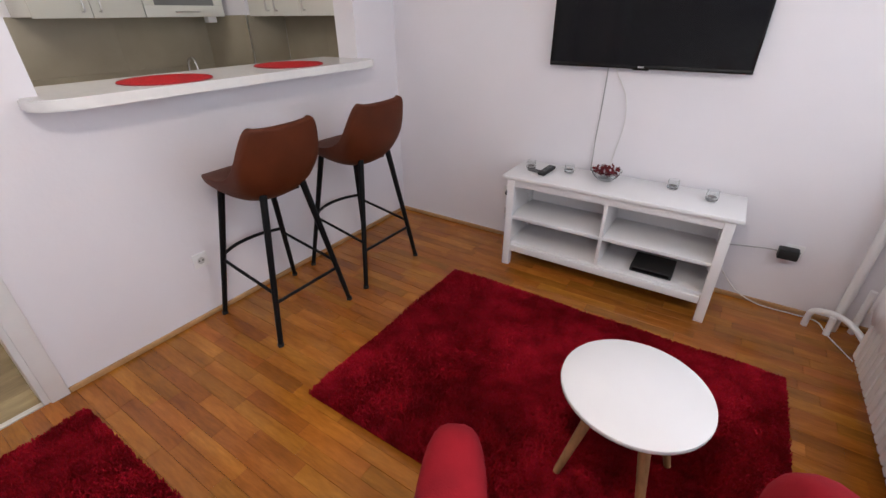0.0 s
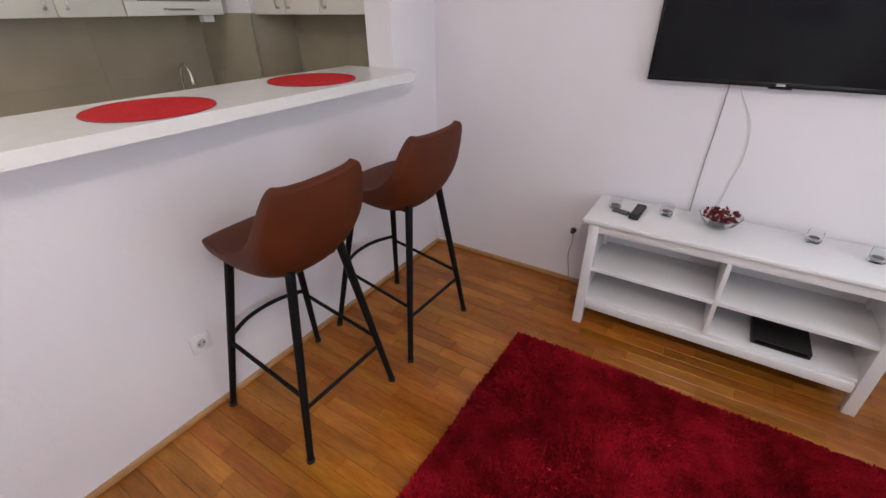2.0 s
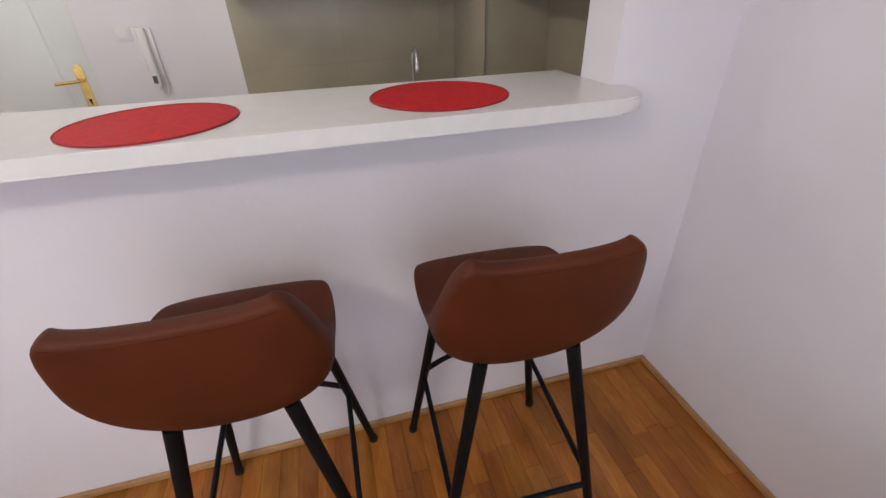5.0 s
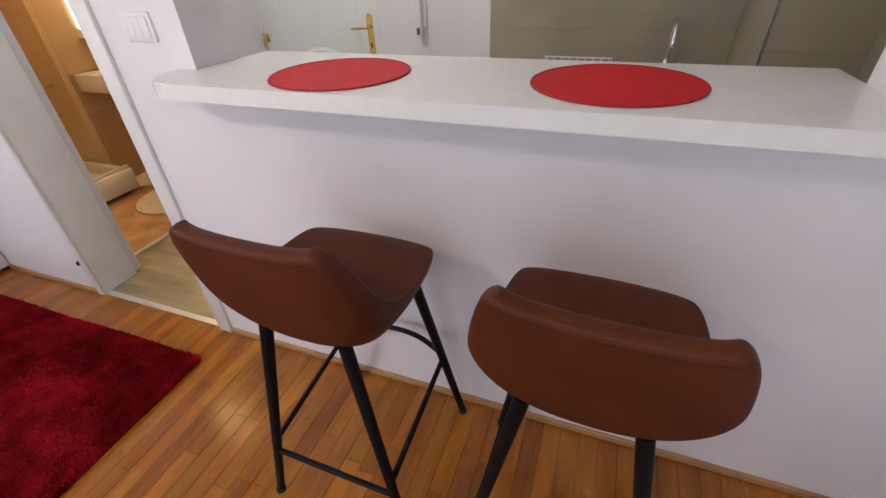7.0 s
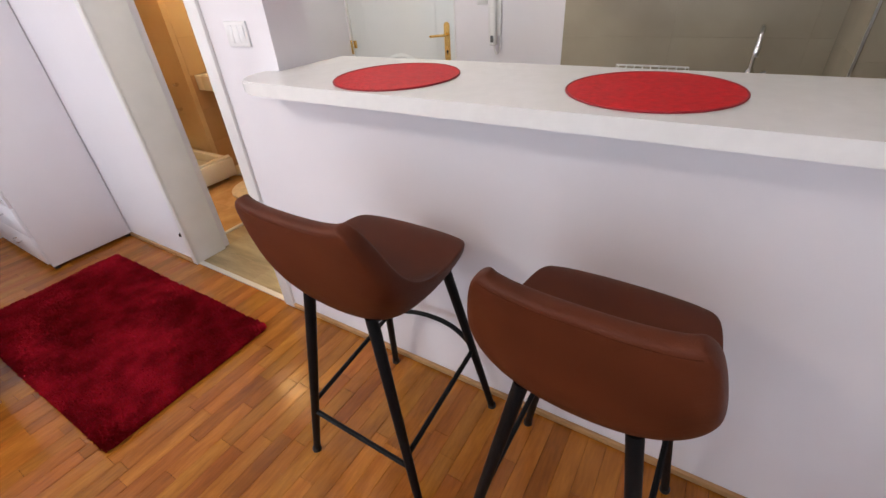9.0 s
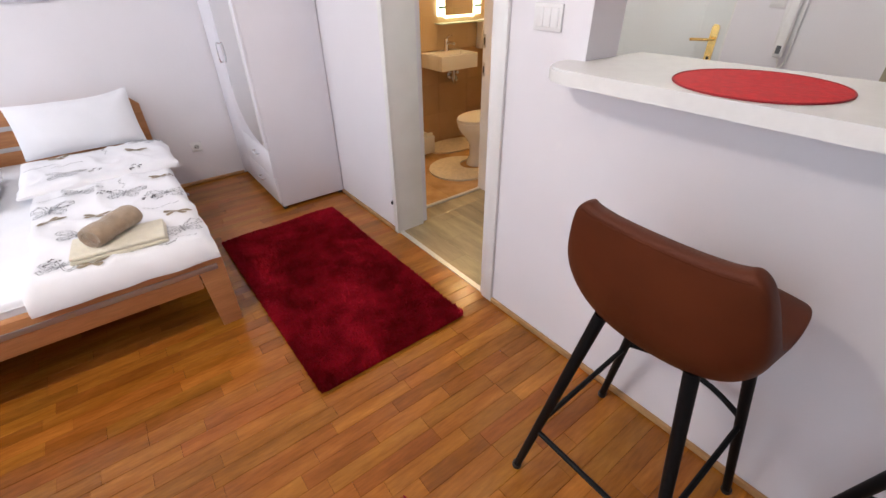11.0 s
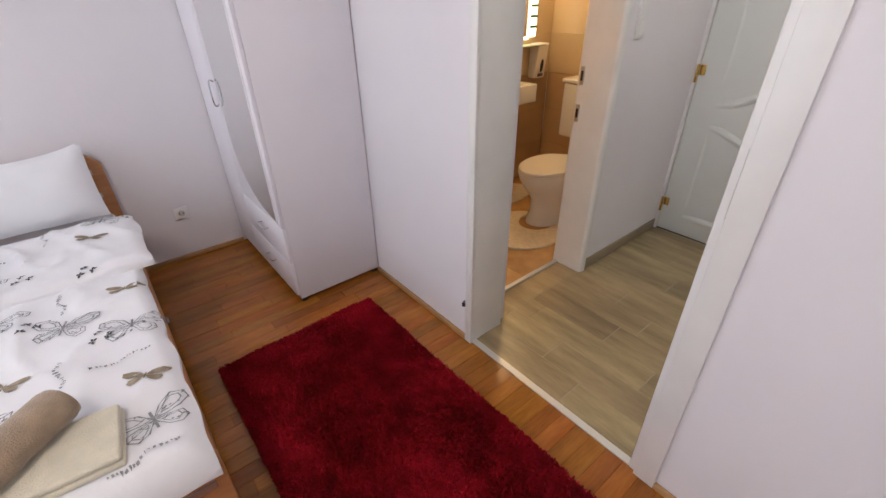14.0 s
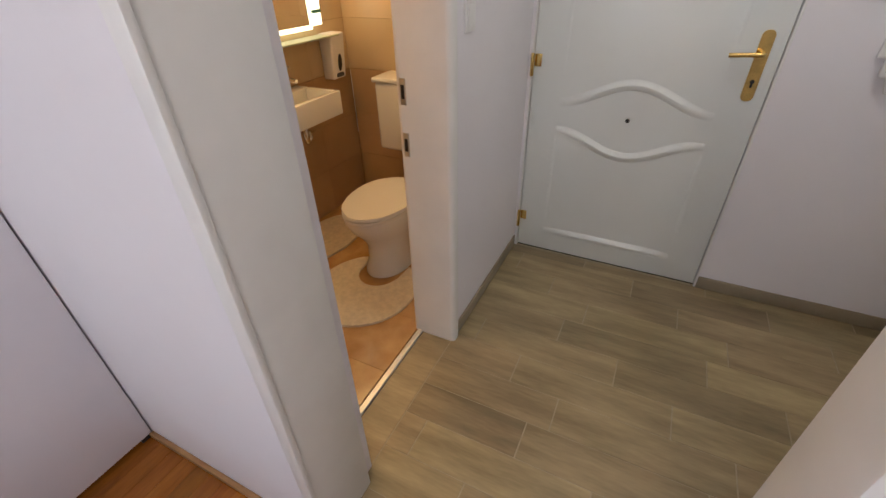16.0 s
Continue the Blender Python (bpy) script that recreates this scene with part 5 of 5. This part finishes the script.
box(bm, sx1 - 0.03, sx1, sy0 + 0.09, sy1 - 0.03, 0.74, 0.865, 0.006)
box(bm, sx0 + 0.03, sx1 - 0.03, sy0 + 0.09, sy1 - 0.03, 0.74, 0.775, 0.004)
part("bowl", bm, CERAM, basin)
part("trap", tube(bmesh.new(), smooth_pts([(-3.215, -1.64, 0.74), (-3.215, -1.64, 0.64), (-3.24, -1.66, 0.60), (-3.28, -1.68, 0.63), (-3.29, -1.80, 0.64)], 5), 0.018, 12), CHROME, basin, "chrome waste trap")
part("drain", lathe(bmesh.new(), [(0.022, 0.775), (0.020, 0.778), (0.002, 0.778)], 18, (-3.215, -1.62, 0)), CHROME, basin)
part("wall_rose", tube(bmesh.new(), [(-3.29, -1.799, 0.64), (-3.29, -1.786, 0.64)], 0.036, 18), CHROME, basin, "round chrome wall rose")
part("stop_valve", tube(bmesh.new(), [(-3.345, -1.799, 0.665), (-3.345, -1.735, 0.665)], 0.015, 12), CHROME, basin, "chrome stop valve")
bt = thing("basin_tap", "chrome mixer tap on the washbasin", "tap", at=(-3.215, -1.745, 0.865))
part("body", lathe(bmesh.new(), [(0.025, 0), (0.023, 0.01), (0.021, 0.09), (0.018, 0.10)], 18), CHROME, bt)
part("spout", tube(bmesh.new(), [(0, 0, 0.06), (0, 0.06, 0.075), (0, 0.115, 0.068)], 0.012, 12), CHROME, bt)
part("lever", tube(bmesh.new(), [(0, 0, 0.10), (0, 0.03, 0.125), (0, 0.08, 0.135)], 0.007, 10), CHROME, bt)
mir = thing("lit_mirror", "bathroom mirror with glowing side lamps and a glass shelf", "mirror")
part("glass", B(-3.575, -3.225, -1.795, -1.785, 1.15, 1.78), MIRROR, mir, smooth=False)
for x in (-3.650, -3.225):
    sl = part("side_lamp", B(x, x + 0.075, -1.80, -1.77, 1.145, 1.80, 0.004), MIRLAMP, mir, "glowing glass side lamp")
    for k in range(8):
        part("bar", B(x - 0.001, x + 0.076, -1.772, -1.7675, 1.205 + 0.07 * k, 1.223 + 0.07 * k), LAMPGREEN, sl)
canopy = part("canopy", B(-3.60, -3.20, -1.795, -1.60, 2.03, 2.055, 0.004), SILVER, mir, "thin metal lamp canopy above the glass")
part("bulb", lathe(bmesh.new(), [(0.012, 2.03), (0.03, 2.024), (0.036, 2.005), (0.002, 2.0)], 18, (-3.40, -1.64, 0)), BULB, canopy, "glowing round bulb")
part("shelf", B(-3.69, -3.12, -1.80, -1.69, 1.085, 1.094, 0.003), FROST, mir, "frosted glass shelf")
part("under_lamp", B(-3.57, -3.23, -1.80, -1.772, 1.128, 1.146, 0.003), MIRLAMP, mir, "glowing lamp strip under the glass")
sd = thing("soap_dispenser", "white wall soap dispenser with a dark level window", "soap dispenser", at=(-3.685, -1.80, 0.845))
bm = bmesh.new()
box(bm, -0.060, 0.060, 0.0, 0.10, 0.0, 0.255, 0.012, 3)
for v in bm.verts:
    v.co.y *= 0.75 + 0.25 * (v.co.z / 0.255)
part("case", bm, PLASTIC, sd)
bm = bmesh.new()
bm.faces.new([bm.verts.new((0.019 * math.cos(2 * math.pi * k / 20), 0.0895 + 0.005 * math.sin(2 * math.pi * k / 20), 0.092 + 0.050 * math.sin(2 * math.pi * k / 20))) for k in range(20)])
part("level_window", bm, DARKGL, sd, "dark oval level window", smooth=False)
part("push_bar", B(-0.03, 0.03, 0.070, 0.086, 0.012, 0.035, 0.004), GREYP, sd)
for cx, cy, rx_, ry_, label in ((-2.86, -1.09, 0.29, 0.27, "cream contour bath mat round the toilet foot"), (-3.18, -1.60, 0.30, 0.175, "cream oval bath mat in front of the washbasin")):
    t = thing("bath_mat", label, "bath mat", "bath mats", at=(cx, cy, 0.002))
    if "contour" in label:
        pts = [(rx_ * math.cos(radians(-150 + 7.5 * k)), ry_ * math.sin(radians(-150 + 7.5 * k))) for k in range(41)]
        pts += [(-0.255, 0.118)] + [(-0.135 + 0.12 * math.cos(radians(90 - 15 * k)), 0.118 * math.sin(radians(90 - 15 * k))) for k in range(13)] + [(-0.255, -0.118)]
    else:
        pts = [(rx_ * math.cos(2 * math.pi * k / 48), ry_ * math.sin(2 * math.pi * k / 48)) for k in range(48)]
    bm = outline(bmesh.new(), pts, 0.0, 0.014)
    bmesh.ops.bevel(bm, geom=[e for e in bm.edges if min(v.co.z for v in e.verts) > 0.01], offset=0.006, segments=2, affect="EDGES")
    part("carpet", bm, BATHMAT, t)
tray = thing("shower_tray", "white shower tray with a thick rim", "shower tray")
bm = bmesh.new()
box(bm, -2.84, -2.08, -2.25, -1.54, 0.06, 0.12)
for a in ((-2.875, -2.05, -1.56, -1.49), (-2.875, -2.05, -2.298, -2.24), (-2.875, -2.82, -2.24, -1.56), (-2.10, -2.05, -2.24, -1.56)):
    box(bm, *a, 0.035, 0.20, 0.012)
part("basin", bm, CERAM, tray)
part("rail", B(-2.87, -2.06, -1.545, -1.515, 0.20, 0.222, 0.006), SEATP, tray, "pale sliding door rail")
for x, y in ((-2.80, -1.58), (-2.12, -1.58), (-2.80, -2.2), (-2.12, -2.2)):
    part("foot", lathe(bmesh.new(), [(0.025, 0), (0.02, 0.06)], 12, (x, y, 0)), GREYP, tray)

for y, z in ((-2.04, 0.58), (-1.95, 0.80)):
    t = thing("stop_valve", "small chrome stop valve on the tiled shower wall", "valve", "stop valves", at=(-2.885, y, z))
    part("body", tube(bmesh.new(), [(0, 0, 0), (0.03, 0, 0), (0.045, 0, -0.004)], 0.012, 12), CHROME, t)
    part("knob", tube(bmesh.new(), [(0.03, 0.008, 0), (0.03, 0.03, 0)], 0.014, 12), CHROME, t)

# unseen ceiling lamps, added as bodies for the fill lights
def ceiling_lamp(x, y, label, mat):
    t = thing("ceiling_lamp", label, "ceiling lamp", "ceiling lamps", at=(x, y, H))
    part("rose", lathe(bmesh.new(), [(0.10, -0.002), (0.10, -0.03), (0.06, -0.035)], 30), PLASTIC, t)
    part("shade", lathe(bmesh.new(), [(0.06, -0.035), (0.13, -0.05), (0.14, -0.085), (0.10, -0.12), (0.002, -0.13)], 30), mat, t, "glowing opal glass shade")


ceiling_lamp(0.02, 0.42, "unseen round opal ceiling lamp added in the living room", BULB)
ceiling_lamp(-2.75, 0.55, "unseen round opal ceiling lamp added in the hall", COLDBULB)
ceiling_lamp(-2.45, -1.22, "unseen round warm ceiling lamp added in the bathroom", BULB)


# ---- rugs ----
def rug(label, x0, x1, y0, y1, rz, seed, per_m2):
    cx, cy = (x0 + x1) / 2, (y0 + y1) / 2
    t = thing("shag_rug", label, "rug", "red shag rugs", at=(cx, cy, 0), rz=rz)
    w, h = (x1 - x0) / 2, (y1 - y0) / 2
    part("backing", outline(bmesh.new(), round_rect(-w + 0.012, w - 0.012, -h + 0.012, h - 0.012, 0.03), 0.0005, 0.012), BACKING, t)
    r = np.random.RandomState(seed)
    n = int(4 * w * h * per_m2)
    x, y = r.uniform(-w + 0.008, w - 0.008, n), r.uniform(-h + 0.008, h - 0.008, n)
    q = 0.03
    ok = ~((np.abs(x) > w - q) & (np.abs(y) > h - q) & ((np.abs(x) - w + q) ** 2 + (np.abs(y) - h + q) ** 2 > q * q))
    x, y = x[ok], y[ok]
    n = len(x)
    ph = r.uniform(0, 6.28, 6)
    flow = 1.6 * np.sin(5 * x + 3 * y + ph[0]) + 1.3 * np.sin(-4 * x + 7 * y + ph[1]) + 1.1 * np.sin(11 * x - 5 * y + ph[2]) + 0.9 * np.sin(9 * y + 13 * x + ph[3])
    ang = 0.5 * flow + r.normal(0, 1.2, n)
    lean = 0.007 + 0.003 * np.sin(9 * x - 7 * y + ph[4]) + r.uniform(-0.004, 0.004, n)
    hgt = 0.021 + 0.003 * np.sin(14 * x + 9 * y + ph[5]) + r.uniform(-0.003, 0.003, n)
    dx, dy = np.cos(ang), np.sin(ang)
    wd = 0.0030
    base = np.stack([x, y, np.full(n, 0.008)], 1)
    side = np.stack([-dy * wd, dx * wd, np.zeros(n)], 1)
    tip = base + np.stack([dx * lean, dy * lean, hgt], 1)
    # the pile spills unevenly over the border
    ex = 0.002 + 0.005 * np.sin(37 * y + ph[0]) + 0.004 * np.sin(83 * y + ph[1])
    ey = 0.002 + 0.005 * np.sin(41 * x + ph[2]) + 0.004 * np.sin(79 * x + ph[3])
    tip[:, 0], tip[:, 1] = np.clip(tip[:, 0], -w - ex, w + ex), np.clip(tip[:, 1], -h - ey, h + ey)
    v = np.concatenate([base - side, base + side, tip + side * 0.7, tip - side * 0.7])
    i = np.arange(n)
    f = np.stack([i, i + n, i + 2 * n, i + 3 * n], 1)
    me = bpy.data.meshes.new("pile")
    me.from_pydata(v.tolist(), [], f.tolist())
    me.materials.append(PILE)
    ob = new("pile", me)
    ob.parent = t
    ob["kind"], ob["label"] = "stuff", "thick tufted red pile"
    return t


rug("deep red shaggy rug under the coffee table", -0.905, 0.870, 0.985, 2.230, 0.0, 3, 105000)
rug("deep red shaggy rug between the bed and the doorway", -1.632, -0.835, -1.088, 0.431, 0.6, 4, 105000)

# ---- skirting ----
def skirting(name, runs, mat, h, t, label):
    top = tagged(new(name), label, "skirting", kind="structure")
    for x0, x1, y0, y1 in runs:
        part("strip", B(x0, x1, y0, y1, 0.0, h, 0.004), mat, top)


s = 0.016
skirting("baseboard", [(XW, XW + s, DY1 + 0.094, YN - s), (XW, XE, YN - s, YN), (XW, XW + s, -1.316, DY0 - 0.037), (-1.314, XE, YS, YS + s), (XE - s, XE, YS + s, YN - s)], BASEW, 0.026, s, "thin light oak skirting strip along the walls")
s = 0.009
skirting("baseboard_hall", [(XD, XD + s, EY1 + 0.013, 1.25), (XD + s, BX0 - 0.062, -0.52, -0.52 + s), (XB - s, XB, DY1 + 0.062, YN)], HSKIRT, 0.07, s, "wood-look tile skirting in the hall")

# ---- wall and floor pieces ----
def piece_mesh(name, w, d, h, mat, bevel=0.0):
    """A shared block mesh with its top centre at the origin and chamfered upper edges."""
    b = bevel
    v = [(-w / 2, -d / 2, -h), (w / 2, -d / 2, -h), (w / 2, d / 2, -h), (-w / 2, d / 2, -h),
         (-w / 2, -d / 2, -b), (w / 2, -d / 2, -b), (w / 2, d / 2, -b), (-w / 2, d / 2, -b),
         (-w / 2 + b, -d / 2 + b, 0), (w / 2 - b, -d / 2 + b, 0), (w / 2 - b, d / 2 - b, 0), (-w / 2 + b, d / 2 - b, 0)]
    f = [(0, 1, 5, 4), (1, 2, 6, 5), (2, 3, 7, 6), (3, 0, 4, 7), (4, 5, 9, 8), (5, 6, 10, 9), (6, 7, 11, 10), (7, 4, 8, 11), (8, 9, 10, 11)]
    me = bpy.data.meshes.new(name)
    me.from_pydata(v, [], f)
    me.materials.append(mat)
    return me


def lay(name, me, parent, m):
    ob = new(name, me)
    ob.parent = parent
    ob.matrix_basis = m
    return ob


floor = bpy.data.objects["floor"]
rng = random.Random(17)
PW = 0.0655
meshes = {}
rest_v, rest_f = [], []
count = 0
y = YS
row = 0
while y < YN - 0.005:
    d = min(PW, YN - y)
    x = XW + 0.001 - rng.uniform(0.0, 0.07)
    while x < XE:
        L = rng.choice((0.28, 0.34, 0.40, 0.46))
        a, b = max(x, XW + 0.0005), min(x + L, XE)
        x += L
        if b - a < 0.01:
            continue
        cx, cy, w = (a + b) / 2, y + d / 2, b - a
        lift = rng.uniform(-0.0005, 0.0005)
        tilt = rng.uniform(-0.25, 0.25)
        near = cx < -0.30 and 0.25 < cy < 2.3 or cx < -0.80
        if near and count < 300:
            key = (round(w, 3), round(d, 4))
            if key not in meshes:
                meshes[key] = piece_mesh("plank", w - 0.0008, d - 0.0009, 0.012, PARQ, 0.0007)
            lay("plank", meshes[key], floor, pose(cx, cy, lift, tilt, 0, 0))
            count += 1
        else:
            me = piece_mesh("tmp", w - 0.0008, d - 0.0009, 0.012, PARQ, 0.0007)
            o = len(rest_v)
            sl = math.tan(radians(tilt))
            rest_v += [(v.co.x + cx, v.co.y + cy, v.co.z + lift + v.co.y * sl) for v in me.vertices]
            rest_f += [tuple(o + k for k in p.vertices) for p in me.polygons]
            bpy.data.meshes.remove(me)
    y += PW
    row += 1
me = bpy.data.meshes.new("parquet_strips")
me.from_pydata(rest_v, [], rest_f)
me.materials.append(PARQJ)
ob = new("parquet_strips", me)
ob.parent = floor
ob["kind"], ob["label"] = "stuff", "varnished oak parquet strips"

hall = bpy.data.objects["floor_hall"]
meshes = {}
x = XW - 0.029
col = 0
while x > XD + 0.01:
    w = min(0.152, x - XD)
    yy = -0.60 + (0.0, 0.40, 0.18, 0.52)[col % 4] - 0.61
    while yy < YN:
        lo = -0.522 if x > BX0 - 0.06 and x < BX1 + 0.1 else -0.519
        a, b = max(yy, lo), min(yy + 0.60, YN)
        yy += 0.602
        if b - a < 0.02:
            continue
        key = (round(w, 3), round(b - a, 3))
        if key not in meshes:
            meshes[key] = piece_mesh("tile", w - 0.0024, b - a - 0.0024, 0.009, HTILE, 0.0008)
        lay("tile", meshes[key], hall, pose(x - w / 2, (a + b) / 2, 0.0))
    x -= 0.152
    col += 1
# sill tile in the bathroom doorway, then the bathroom floor
lay("tile", piece_mesh("tile", BX1 - BX0 - 0.002, 0.138, 0.009, HTILE, 0.0008), hall, pose((BX0 + BX1) / 2, -0.594, 0.0))
bath = bpy.data.objects["floor_bathroom"]
me = piece_mesh("tile", 0.329, 0.329, 0.009, BFLOOR, 0.001)
cut = piece_mesh("tile", 0.064, 0.329, 0.009, BFLOOR, 0.001)
edge = piece_mesh("tile", 0.118, 0.329, 0.009, BFLOOR, 0.001)
for j in range(5):
    for i in range(5):
        lay("tile", me, bath, pose(-3.76 + 0.33 * i + 0.165, -0.70 - 0.33 * j - 0.165, 0.0, 0, 0, 90 * ((i + j) % 4)))
    lay("tile", cut, bath, pose(-2.077, -0.70 - 0.33 * j - 0.165, 0.0))
    lay("tile", edge, bath, pose(-3.821, -0.70 - 0.33 * j - 0.165, 0.0))

# kitchen wall tiles: on the entrance wall and on two faces of the pillar
ent, pil, north = (bpy.data.objects[k] for k in ("wall_entrance", "wall_pillar", "wall_north"))
rx = Matrix(((0, 0, 1, 0), (1, 0, 0, 0), (0, 1, 0, 0), (0, 0, 0, 1)))
ry = Matrix(((-1, 0, 0, 0), (0, 0, -1, 0), (0, 1, 0, 0), (0, 0, 0, 1)))
for z0, z1 in ((0.90, 1.118), (1.118, 1.487)):
    yy = 1.220
    for L in (0.60, 0.60, 0.108):
        lay("tile", piece_mesh("tile", L - 0.0006, z1 - z0 - 0.0006, 0.010, KTILE, 0.0003), ent, Matrix.Translation((XD + 0.010, yy + L / 2, (z0 + z1) / 2)) @ rx)
        yy += L
    lay("tile", piece_mesh("tile", 0.5994, z1 - z0 - 0.0006, 0.010, KTILE, 0.0003), pil, Matrix.Translation((-3.304, 2.518, (z0 + z1) / 2)) @ ry)
    lay("tile", piece_mesh("tile", 0.3515, z1 - z0 - 0.0006, 0.010, KTILE, 0.0003), pil, Matrix.Translation((-2.998, 2.694, (z0 + z1) / 2)) @ rx)
    for k in range(2):
        lay("tile", piece_mesh("tile", 0.4895, z1 - z0 - 0.0006, 0.010, KTILE, 0.0003), north, Matrix.Translation((-2.752 + 0.49 * k, YN - 0.010, (z0 + z1) / 2)) @ ry)

# bathroom wall tiles, brown below and beige above
bw, bs = bpy.data.objects["wall_bath_west"], bpy.data.objects["wall_bath_south"]
rs = Matrix(((1, 0, 0, 0), (0, 0, 1, 0), (0, -1, 0, 0), (0, 0, 0, 1)))
for mat, z0, rows in ((BTILEB, 0.0, 3), (BTILE, 0.87, 6)):
    me = piece_mesh("tile", 0.3588, 0.2868, 0.008, mat, 0.0006)
    short = piece_mesh("tile", 0.2268, 0.2868, 0.008, mat, 0.0006)
    for k in range(rows):
        z = z0 + 0.288 * k + 0.144
        if z > H - 0.1:
            continue
        for i in range(3):
            lay("tile", me if i < 2 else short, bs, Matrix.Translation(((-3.70, -3.34, -3.046)[i], -1.80, z)) @ rs)
            lay("tile", me, bw, Matrix.Translation((-3.88, -1.62 + 0.36 * i, z)) @ Matrix(((0, 0, 1, 0), (1, 0, 0, 0), (0, 1, 0, 0), (0, 0, 0, 1))))
